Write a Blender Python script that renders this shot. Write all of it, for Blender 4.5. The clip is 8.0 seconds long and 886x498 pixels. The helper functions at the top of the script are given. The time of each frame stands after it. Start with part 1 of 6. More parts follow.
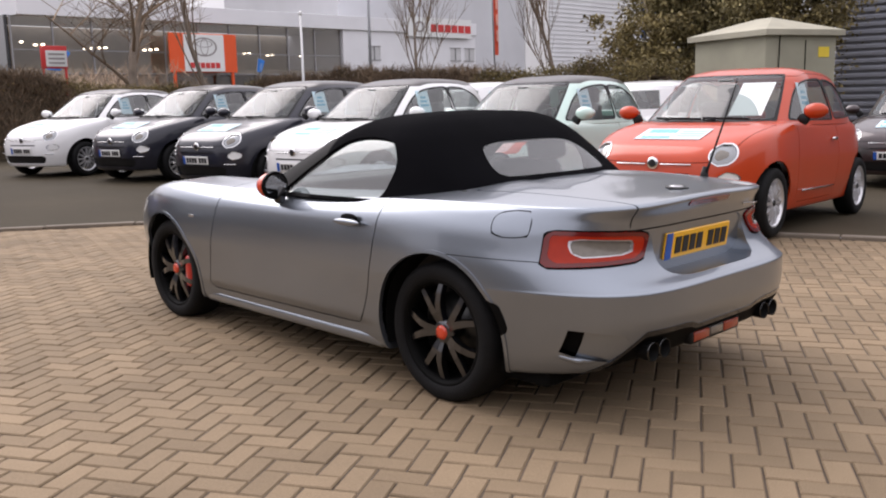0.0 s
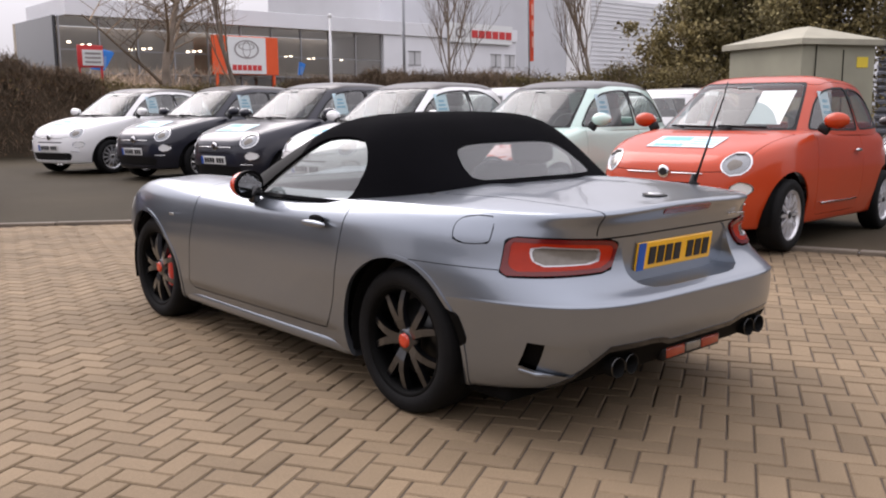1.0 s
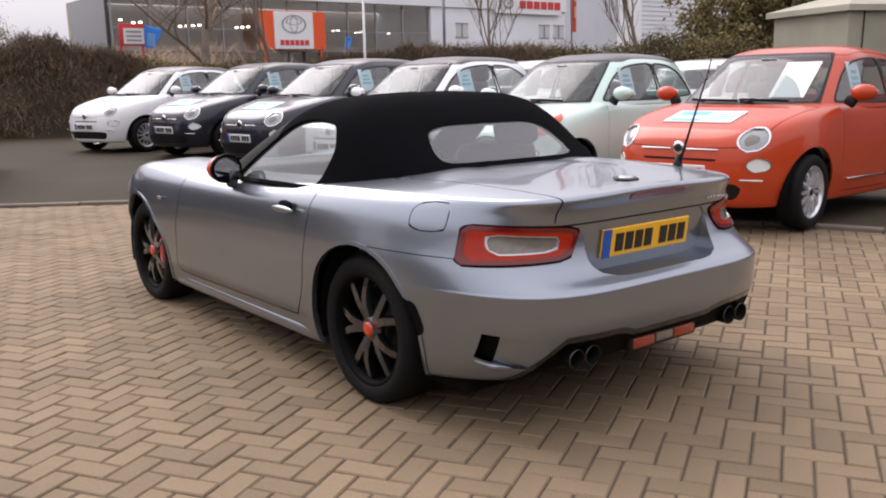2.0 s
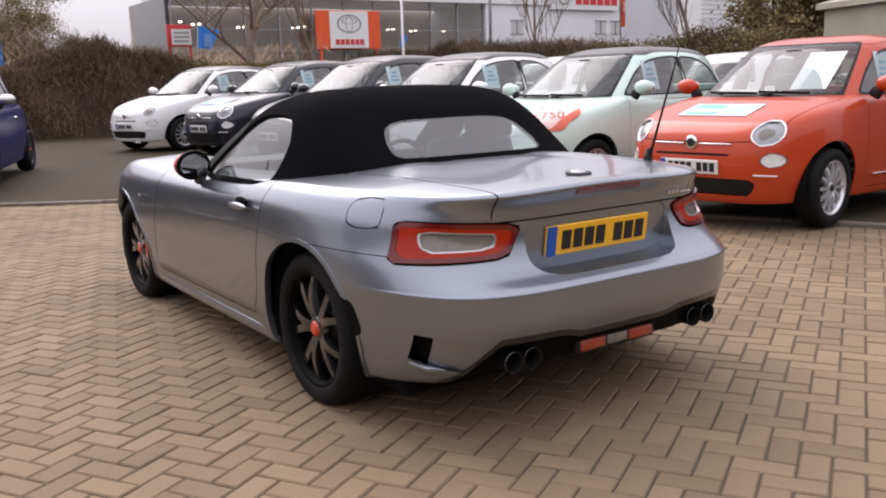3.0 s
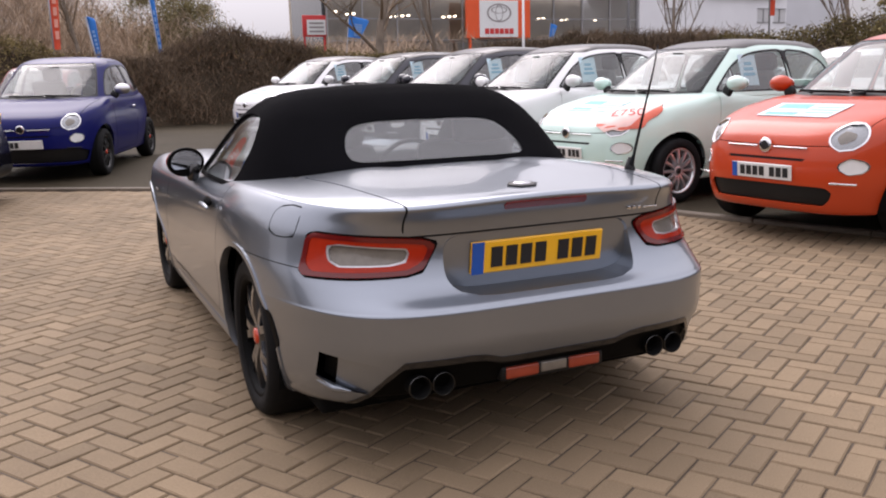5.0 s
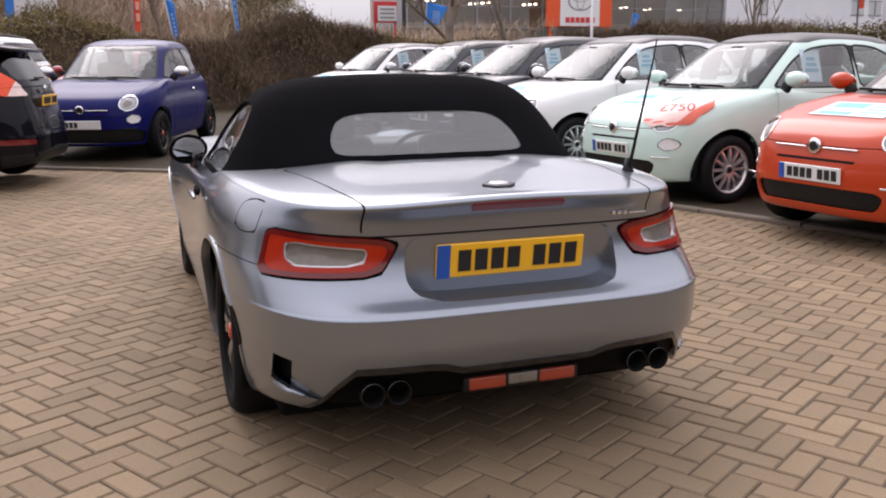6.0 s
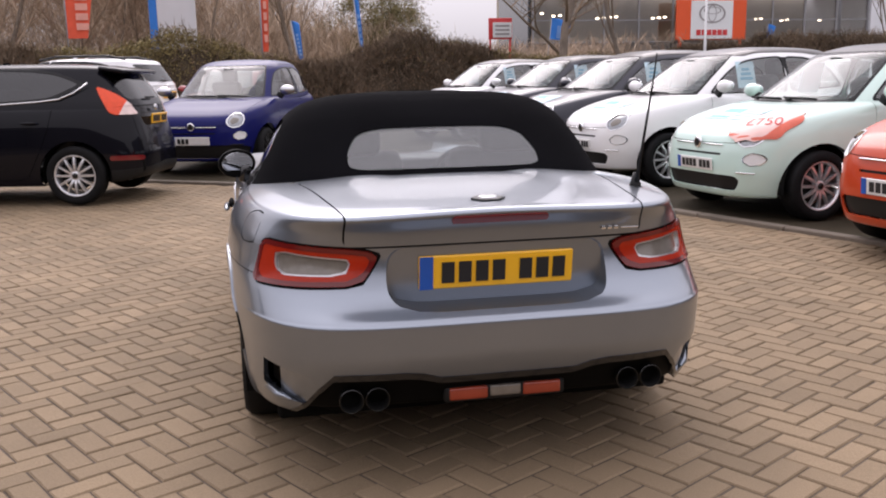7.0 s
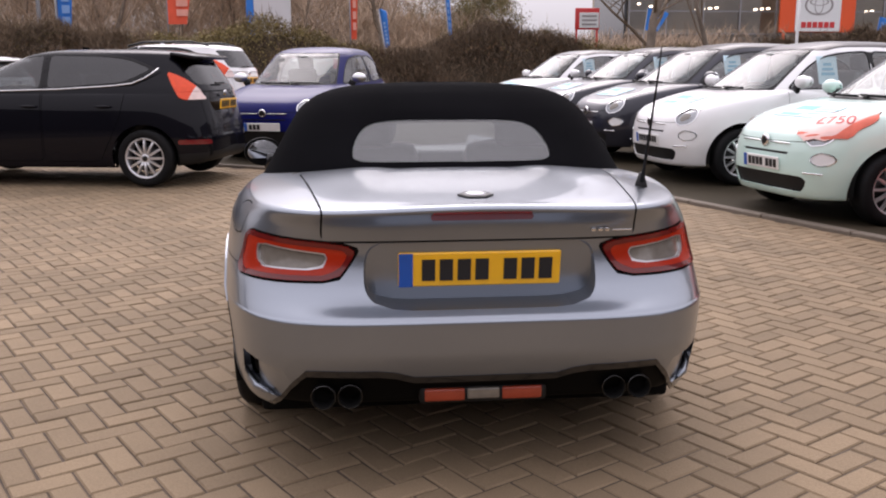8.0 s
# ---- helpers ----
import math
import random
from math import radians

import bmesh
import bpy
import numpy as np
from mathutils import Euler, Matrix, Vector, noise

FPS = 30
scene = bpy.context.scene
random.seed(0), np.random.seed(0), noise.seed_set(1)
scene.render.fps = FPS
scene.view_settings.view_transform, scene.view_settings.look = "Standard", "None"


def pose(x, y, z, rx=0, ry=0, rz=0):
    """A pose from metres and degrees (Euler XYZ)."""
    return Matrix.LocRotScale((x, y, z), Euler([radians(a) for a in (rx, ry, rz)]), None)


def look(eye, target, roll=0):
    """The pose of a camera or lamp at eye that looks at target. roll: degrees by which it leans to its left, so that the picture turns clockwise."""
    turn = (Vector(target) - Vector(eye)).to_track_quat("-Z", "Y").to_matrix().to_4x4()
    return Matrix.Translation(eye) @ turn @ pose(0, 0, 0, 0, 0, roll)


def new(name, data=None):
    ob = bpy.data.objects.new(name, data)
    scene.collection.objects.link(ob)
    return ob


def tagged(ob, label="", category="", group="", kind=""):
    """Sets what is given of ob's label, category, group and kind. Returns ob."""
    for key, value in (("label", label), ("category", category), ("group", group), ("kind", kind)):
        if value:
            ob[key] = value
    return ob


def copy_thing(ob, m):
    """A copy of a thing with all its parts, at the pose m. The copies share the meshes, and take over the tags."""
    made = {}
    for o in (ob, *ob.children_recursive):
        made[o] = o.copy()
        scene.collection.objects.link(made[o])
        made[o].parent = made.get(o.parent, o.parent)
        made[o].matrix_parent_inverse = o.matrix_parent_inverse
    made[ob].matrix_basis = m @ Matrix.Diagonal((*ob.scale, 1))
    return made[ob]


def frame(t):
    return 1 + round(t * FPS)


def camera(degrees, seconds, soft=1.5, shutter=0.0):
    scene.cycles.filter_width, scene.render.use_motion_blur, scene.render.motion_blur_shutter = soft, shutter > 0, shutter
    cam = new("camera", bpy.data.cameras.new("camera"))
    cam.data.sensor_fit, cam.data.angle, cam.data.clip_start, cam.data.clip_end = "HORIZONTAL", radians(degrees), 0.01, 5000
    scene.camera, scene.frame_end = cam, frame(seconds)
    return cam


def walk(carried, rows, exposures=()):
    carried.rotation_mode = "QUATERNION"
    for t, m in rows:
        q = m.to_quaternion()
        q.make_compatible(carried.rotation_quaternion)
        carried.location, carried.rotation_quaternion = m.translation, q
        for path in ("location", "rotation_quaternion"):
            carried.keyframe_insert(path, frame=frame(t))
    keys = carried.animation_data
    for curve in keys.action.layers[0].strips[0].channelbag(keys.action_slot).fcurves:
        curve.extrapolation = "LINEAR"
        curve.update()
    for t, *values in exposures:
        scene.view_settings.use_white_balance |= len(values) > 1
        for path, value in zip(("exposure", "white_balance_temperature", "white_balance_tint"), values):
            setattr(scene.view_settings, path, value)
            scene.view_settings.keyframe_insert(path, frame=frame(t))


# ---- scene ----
cam = camera(53.0, 8.0, 2.0)
PATH = [
    (0, (-3.286, -3.777, 1.247), (-1.921, -2.353, 0.919), -1.4),
    (0.5, (-3.158, -3.858, 1.234), (-1.822, -2.403, 0.922), -1.0),
    (1, (-2.967, -3.867, 1.215), (-1.662, -2.384, 0.901), -0.4),
    (1.5, (-2.798, -3.890, 1.236), (-1.536, -2.378, 0.891), -0.1),
    (1.7, (-2.736, -3.926, 1.247), (-1.490, -2.403, 0.891), -0.4),
    (2.8, (-2.330, -4.174, 1.234), (-1.216, -2.557, 0.853), -2.3),
    (3, (-2.237, -4.167, 1.214), (-1.131, -2.543, 0.841), -1.8),
    (3.5, (-2.051, -4.166, 1.232), (-1.014, -2.500, 0.844), -1.2),
    (4, (-1.880, -4.214, 1.229), (-0.916, -2.506, 0.836), -1.4),
    (4.5, (-1.670, -4.343, 1.236), (-0.802, -2.584, 0.848), -1.3),
    (4.7, (-1.600, -4.371, 1.237), (-0.753, -2.601, 0.849), -1.6),
    (5.8, (-1.177, -4.336, 1.243), (-0.475, -2.507, 0.844), 0.0),
    (6, (-1.114, -4.352, 1.246), (-0.453, -2.510, 0.835), -0.3),
    (6.5, (-0.889, -4.467, 1.238), (-0.364, -2.578, 0.845), -0.6),
    (7, (-0.710, -4.528, 1.243), (-0.319, -2.603, 0.869), -1.0),
    (7.5, (-0.522, -4.523, 1.232), (-0.219, -2.580, 0.868), -0.3),
    (8, (-0.374, -4.503, 1.249), (-0.180, -2.552, 0.854), -0.1),
]
walk(cam, [(t, look(eye, target, roll)) for t, eye, target, roll in PATH], [(0, 0.22, 6550, 18), (3, 0.22, 6550, 20), (6.5, 0.21, 6550, 21), (8, 0.16, 6550, 22)])

# ---- light ----
world = bpy.data.worlds.new("overcast_sky")
scene.world = world
world.use_nodes = True
wn, wl = world.node_tree.nodes, world.node_tree.links
wn.clear()
SUN_UP, SUN_ROUND = radians(46), radians(352)
sky = wn.new("ShaderNodeTexSky")
sky.sky_type, sky.sun_disc = "NISHITA", False
sky.sun_elevation, sky.sun_rotation = SUN_UP, SUN_ROUND
sky.air_density, sky.dust_density = 1.0, 4.0
grey = wn.new("ShaderNodeHueSaturation")
grey.inputs["Saturation"].default_value = 0.12
cloud = wn.new("ShaderNodeMixRGB")
cloud.inputs[0].default_value = 0.72
cloud.inputs[2].default_value = (8.6, 8.7, 9.1, 1)
# an overcast sky is brighter overhead than at the horizon
where = wn.new("ShaderNodeTexCoord")
updown = wn.new("ShaderNodeSeparateXYZ")
rise = wn.new("ShaderNodeMapRange")
rise.inputs["To Min"].default_value, rise.inputs["To Max"].default_value = 0.62, 2.5
lift = wn.new("ShaderNodeVectorMath")
lift.operation = "SCALE"
wl.new(where.outputs["Generated"], updown.inputs[0])
steep = wn.new("ShaderNodeMath")
steep.operation, steep.use_clamp = "POWER", True
steep.inputs[1].default_value = 0.55
wl.new(updown.outputs["Z"], steep.inputs[0])
wl.new(steep.outputs[0], rise.inputs["Value"])
wl.new(rise.outputs[0], lift.inputs["Scale"])
bg = wn.new("ShaderNodeBackground")
bg.inputs["Strength"].default_value = 0.081
wo = wn.new("ShaderNodeOutputWorld")
wl.new(sky.outputs[0], grey.inputs["Color"])
wl.new(grey.outputs[0], cloud.inputs[1])
wl.new(cloud.outputs[0], lift.inputs[0])
wl.new(lift.outputs[0], bg.inputs["Color"])
wl.new(bg.outputs[0], wo.inputs[0])
sun = new("sun", bpy.data.lights.new("sun", "SUN"))
sun.data.energy, sun.data.angle, sun.data.color = 1.5, radians(50), (1.0, 0.97, 0.93)
sun.matrix_world = look((-20 * math.sin(SUN_ROUND), 20 * math.cos(SUN_ROUND), 20 * math.tan(SUN_UP)), (0, 0, 0))
scene.view_settings.exposure = 0.0


# ---- materials ----
def mat(name, color, rough=0.6, metal=0.0, vary=0.12, scale=6.0, bump=0.0, bscale=60.0, coat=0.0, island=0.0, objrand=0.0, spec=0.5, fine=0.0):
    m = bpy.data.materials.new(name)
    m.use_nodes = True
    n, l = m.node_tree.nodes, m.node_tree.links
    b = n["Principled BSDF"]
    b.inputs["Roughness"].default_value = rough
    b.inputs["Metallic"].default_value = metal
    b.inputs["Coat Weight"].default_value = coat
    b.inputs["Coat Roughness"].default_value = 0.03
    b.inputs["Specular IOR Level"].default_value = spec
    tc = n.new("ShaderNodeTexCoord")
    no = n.new("ShaderNodeTexNoise")
    no.inputs["Scale"].default_value = scale
    no.inputs["Detail"].default_value = 6
    l.new(tc.outputs["Object"], no.inputs["Vector"])
    val = n.new("ShaderNodeMapRange")
    val.inputs["From Min"].default_value, val.inputs["From Max"].default_value = 0.25, 0.75
    val.inputs["To Min"].default_value, val.inputs["To Max"].default_value = 1 - vary, 1 + vary
    l.new(no.outputs["Fac"], val.inputs["Value"])
    out = val.outputs[0]

    def times(a, sock, lo, hi):
        r = n.new("ShaderNodeMapRange")
        r.inputs["To Min"].default_value, r.inputs["To Max"].default_value = lo, hi
        l.new(sock, r.inputs["Value"])
        p = n.new("ShaderNodeMath")
        p.operation = "MULTIPLY"
        l.new(a, p.inputs[0])
        l.new(r.outputs[0], p.inputs[1])
        return p.outputs[0]

    if fine:
        nf = n.new("ShaderNodeTexNoise")
        nf.inputs["Scale"].default_value, nf.inputs["Detail"].default_value = bscale, 3
        l.new(tc.outputs["Object"], nf.inputs["Vector"])
        out = times(out, nf.outputs["Fac"], 1 - 2 * fine, 1 + 2 * fine)
    if island:
        g = n.new("ShaderNodeNewGeometry")
        out = times(out, g.outputs["Random Per Island"], 1 - island, 1 + island)
    if objrand:
        o = n.new("ShaderNodeObjectInfo")
        out = times(out, o.outputs["Random"], 1 - objrand, 1 + objrand)
    mul = n.new("ShaderNodeVectorMath")
    mul.operation = "SCALE"
    mul.inputs[0].default_value = color[:3]
    l.new(out, mul.inputs["Scale"])
    l.new(mul.outputs[0], b.inputs["Base Color"])
    if bump:
        nb = n.new("ShaderNodeTexNoise")
        nb.inputs["Scale"].default_value, nb.inputs["Detail"].default_value = bscale, 4
        l.new(tc.outputs["Object"], nb.inputs["Vector"])
        bp = n.new("ShaderNodeBump")
        bp.inputs["Strength"].default_value, bp.inputs["Distance"].default_value = bump, 0.01
        l.new(nb.outputs["Fac"], bp.inputs["Height"])
        l.new(bp.outputs[0], b.inputs["Normal"])
    return m


def glass(name, tint, rough=0.0, ior=1.5, haze=0.0, haze_color=(0.8, 0.8, 0.8)):
    m = bpy.data.materials.new(name)
    m.use_nodes = True
    n, l = m.node_tree.nodes, m.node_tree.links
    n.remove(n["Principled BSDF"])
    tr, gl, lw, pw, mr, mx = (n.new("ShaderNode" + k) for k in ("BsdfTransparent", "BsdfGlossy", "LayerWeight", "Math", "MapRange", "MixShader"))
    tr.inputs[0].default_value = (*tint, 1)
    gl.inputs["Roughness"].default_value = rough
    f0 = ((ior - 1) / (ior + 1)) ** 2 * 1.8
    lw.inputs["Blend"].default_value = 0.5
    pw.operation = "POWER"
    pw.inputs[1].default_value = 5.0
    mr.inputs["To Min"].default_value = f0
    l.new(lw.outputs["Facing"], pw.inputs[0])
    l.new(pw.outputs[0], mr.inputs["Value"])
    l.new(mr.outputs[0], mx.inputs[0])
    first = tr.outputs[0]
    if haze:
        df, m2 = n.new("ShaderNodeBsdfDiffuse"), n.new("ShaderNodeMixShader")
        df.inputs[0].default_value = (*haze_color, 1)
        m2.inputs[0].default_value = haze
        l.new(tr.outputs[0], m2.inputs[1])
        l.new(df.outputs[0], m2.inputs[2])
        first = m2.outputs[0]
    l.new(first, mx.inputs[1])
    l.new(gl.outputs[0], mx.inputs[2])
    l.new(mx.outputs[0], n["Material Output"].inputs[0])
    return m


def glow(name, color, strength):
    m = bpy.data.materials.new(name)
    m.use_nodes = True
    b = m.node_tree.nodes["Principled BSDF"]
    b.inputs["Base Color"].default_value = (*color, 1)
    b.inputs["Emission Color"].default_value = (*color, 1)
    b.inputs["Emission Strength"].default_value = strength
    return m


M = {}
M["grey_paint"] = mat("grey_metallic_paint", (0.252, 0.281, 0.322), 0.29, 0.88, 0.03, 2, coat=0.7, bscale=900, fine=0.05)
M["grey_paint"].node_tree.nodes["Principled BSDF"].inputs["Coat Roughness"].default_value = 0.04
M["fabric"] = mat("black_roof_fabric", (0.0035, 0.0035, 0.0045), 0.95, 0, 0.25, 3, bump=0.25, bscale=500, spec=0.03)
M["black_plastic"] = mat("black_plastic", (0.007, 0.007, 0.0075), 0.5, 0, 0.2, 8, bump=0.1, bscale=300, spec=0.3)
M["gloss_black"] = mat("gloss_black", (0.008, 0.008, 0.009), 0.14, 0, 0.1, 8, coat=0.6)
M["rubber"] = mat("tyre_rubber", (0.006, 0.006, 0.0065), 0.75, 0, 0.3, 14, bump=0.2, bscale=120, spec=0.2)
M["gap"] = mat("shut_line", (0.006, 0.006, 0.006), 0.9, 0, 0.05, spec=0.08)
M["red_lens"] = mat("red_lamp_lens", (0.13, 0.004, 0.003), 0.15, 0, 0.1, 30, coat=0.25)
M["bright_lens"] = mat("orange_red_lens", (0.37, 0.022, 0.004), 0.2, 0, 0.1, 30, coat=0.12, spec=0.25)
M["diffuser_black"] = mat("matt_black_diffuser", (0.0025, 0.0025, 0.0025), 0.6, 0, 0.2, 8, spec=0.08)
M["fog_bowl"] = mat("fog_lamp_glass", (0.78, 0.78, 0.77), 0.3, 0.0, 0.06, 12, coat=0.9)
M["fog_red"] = mat("dull_red_fog_lens", (0.32, 0.045, 0.018), 0.25, 0, 0.1, 20, coat=0.3)
M["dark_chrome"] = mat("dark_chrome", (0.09, 0.09, 0.09), 0.18, 1.0, 0.05, 10)
M["lamp_bowl"] = mat("headlamp_reflector", (0.27, 0.28, 0.29), 0.16, 0.8, 0.06, 12, coat=0.9)
M["dark_red_lens"] = mat("dark_red_lens", (0.16, 0.01, 0.012), 0.15, 0, 0.1, 30, coat=0.7)
M["clear_lens"] = mat("clear_ribbed_lens", (0.18, 0.16, 0.135), 0.18, 0.1, 0.12, 40, bump=0.08, bscale=90, coat=0.8)
M["chrome"] = mat("chrome", (0.75, 0.75, 0.76), 0.08, 1.0, 0.04, 10)
M["satin_metal"] = mat("satin_silver_metal", (0.62, 0.62, 0.64), 0.28, 0.9, 0.08, 20)
M["alloy"] = mat("silver_alloy", (0.70, 0.70, 0.72), 0.3, 0.75, 0.1, 20)
M["black_alloy"] = mat("black_alloy", (0.070, 0.073, 0.082), 0.30, 1.0, 0.1, 20, coat=1.0)
M["dark_metal"] = mat("dark_metal", (0.05, 0.05, 0.05), 0.4, 0.9, 0.2, 20)
M["yellow_plate"] = mat("yellow_plate", (0.95, 0.50, 0.012), 0.35, 0, 0.04, 20, coat=0.3)
M["white_plate"] = mat("white_plate", (0.75, 0.75, 0.73), 0.35, 0, 0.04, 20, coat=0.3)
M["plate_blue"] = mat("plate_blue", (0.01, 0.09, 0.42), 0.4, 0, 0.05, 20)
M["ink"] = mat("black_ink", (0.012, 0.012, 0.014), 0.5, 0, 0.05)
M["mirror_dark"] = mat("dark_mirror_glass", (0.72, 0.73, 0.75), 0.03, 1.0, 0.01)
M["hatch_clear"] = mat("pinkish_clear_tail_lens", (0.80, 0.62, 0.58), 0.2, 0, 0.1, 20, coat=0.4)
M["hatch_lens"] = mat("hatchback_tail_lens", (0.80, 0.075, 0.016), 0.15, 0, 0.1, 20, coat=0.3, spec=0.3)
M["exhaust_black"] = mat("black_exhaust_steel", (0.005, 0.005, 0.005), 0.6, 0.0, 0.2, 20, spec=0.08)
M["seat"] = mat("black_leather", (0.02, 0.02, 0.021), 0.5, 0, 0.2, 20, bump=0.2, bscale=200)
M["grey_trim"] = mat("pale_interior_trim", (0.15, 0.145, 0.135), 0.6, 0, 0.15, 10)
M["red_trim"] = mat("red_gloss_cap", (0.62, 0.05, 0.015), 0.2, 0, 0.05, coat=0.6)
M["caliper"] = mat("red_caliper", (0.5, 0.03, 0.02), 0.3, 0, 0.05, coat=0.3)
M["car_glass"] = glass("car_glass", (0.66, 0.72, 0.71), ior=1.48, haze=0.03, haze_color=(0.7, 0.74, 0.74))
M["tinted"] = glass("tinted_side_glass", (0.16, 0.17, 0.18), ior=1.6)
M["side_glass"] = glass("side_glass", (0.74, 0.79, 0.78), ior=1.7, haze=0.04)
M["rear_glass"] = glass("rear_screen_glass", (0.84, 0.86, 0.88), haze=0.09, haze_color=(0.75, 0.78, 0.8), ior=1.55)
M["privacy"] = glass("privacy_glass", (0.05, 0.055, 0.06), ior=1.58)
M["mirror"] = mat("mirror_glass", (0.85, 0.87, 0.88), 0.02, 1.0, 0.01)
M["white_paint"] = mat("white_car_paint", (0.80, 0.80, 0.80), 0.3, 0, 0.03, 3, coat=0.8)
M["mint_paint"] = mat("mint_green_car_paint", (0.57, 0.76, 0.69), 0.3, 0, 0.03, 3, coat=0.9)
M["orange_paint"] = mat("orange_red_car_paint", (0.50, 0.052, 0.011), 0.3, 0, 0.03, 3, coat=0.45, spec=0.25)
M["slate_paint"] = mat("slate_grey_car_paint", (0.019, 0.020, 0.030), 0.3, 0.2, 0.05, 3, coat=0.6, spec=0.3)
M["black_paint"] = mat("black_car_paint", (0.004, 0.004, 0.007), 0.25, 0.0, 0.05, 3, coat=0.38, spec=0.03)
M["blue_paint"] = mat("deep_blue_car_paint", (0.008, 0.010, 0.092), 0.3, 0.0, 0.05, 3, coat=0.13, spec=0.06)
M["brown_paint"] = mat("dark_brown_car_paint", (0.035, 0.02, 0.022), 0.3, 0.3, 0.05, 3, coat=0.9)
M["red_paint"] = mat("red_car_paint", (0.30, 0.03, 0.03), 0.3, 0.0, 0.05, 3, coat=0.9)
M["dark_roof"] = mat("dark_glass_roof", (0.030, 0.024, 0.022), 0.3, 0, 0.1, 4, coat=0.25, spec=0.3)
M["paper"] = mat("white_paper", (0.78, 0.80, 0.80), 0.7, 0, 0.04, 10)
M["pale_blue"] = mat("pale_blue_paper", (0.62, 0.80, 0.88), 0.6, 0, 0.06, 10)
M["print_blue"] = mat("blue_print", (0.18, 0.48, 0.66), 0.6, 0, 0.1, 10)
M["sticker_red"] = mat("pale_red_sticker", (0.86, 0.58, 0.53), 0.5, 0, 0.08, 10)
M["sticker_edge"] = mat("strong_red_sticker_edge", (0.72, 0.15, 0.09), 0.5, 0, 0.15, 14)
M["sticker_pale"] = mat("red_price_print", (0.50, 0.025, 0.02), 0.5, 0, 0.08, 10)
M["paver"] = mat("buff_clay_paver", (0.222, 0.162, 0.101), 0.8, 0, 0.18, 1.1, bump=0.35, bscale=160, island=0.14, objrand=0.0, fine=0.13, spec=0.25)
M["paver_piece"] = mat("buff_clay_paver_piece", (0.222, 0.162, 0.101), 0.8, 0, 0.18, 1.1, bump=0.35, bscale=160, objrand=0.14, fine=0.13, spec=0.25)
M["joint"] = mat("jointing_sand", (0.082, 0.060, 0.042), 0.95, 0, 0.3, 3, bump=0.4, bscale=150)
M["asphalt"] = mat("worn_asphalt", (0.050, 0.040, 0.025), 0.85, 0, 0.3, 0.35, bump=0.5, bscale=140, fine=0.15, spec=0.15)
M["kerbstone"] = mat("concrete_edging", (0.165, 0.135, 0.105), 0.85, 0, 0.2, 3, bump=0.4, bscale=90, fine=0.1, objrand=0.12)


# ---- mesh tools ----
def pchip(xs, ys, x):
    xs, ys = np.asarray(xs, float), np.asarray(ys, float)
    h, d = np.diff(xs), np.diff(ys) / np.diff(xs)
    m = np.zeros_like(ys)
    m[0], m[-1] = d[0], d[-1]
    for i in range(1, len(xs) - 1):
        if d[i - 1] * d[i] > 0:
            m[i] = 2 / (1 / d[i - 1] + 1 / d[i])
    i = np.clip(np.searchsorted(xs, x) - 1, 0, len(h) - 1)
    t = (x - xs[i]) / h[i]
    return ys[i] * (1 + 2 * t) * (1 - t) ** 2 + m[i] * h[i] * t * (1 - t) ** 2 + ys[i + 1] * t * t * (3 - 2 * t) + m[i + 1] * h[i] * t * t * (t - 1)


def sstep(a, b, x):
    t = np.clip((x - a) / (b - a), 0, 1)
    return t * t * (3 - 2 * t)


def bell(x, c, w):
    return np.exp(-((x - c) / w) ** 2)


def convex(points, soft=90.0):
    """A rounded convex polygon as a field that is negative inside; points run counter-clockwise."""
    edges = []
    for (ax, ay), (bx, by) in zip(points, points[1:] + points[:1]):
        length = math.hypot(bx - ax, by - ay)
        edges.append(((by - ay) / length, -(bx - ax) / length, ax, ay))

    def field(a, b):
        return np.log(sum(np.exp(np.clip(soft * (nx * (a - px) + ny * (b - py)), -60, 60)) for nx, ny, px, py in edges)) / soft
    return field


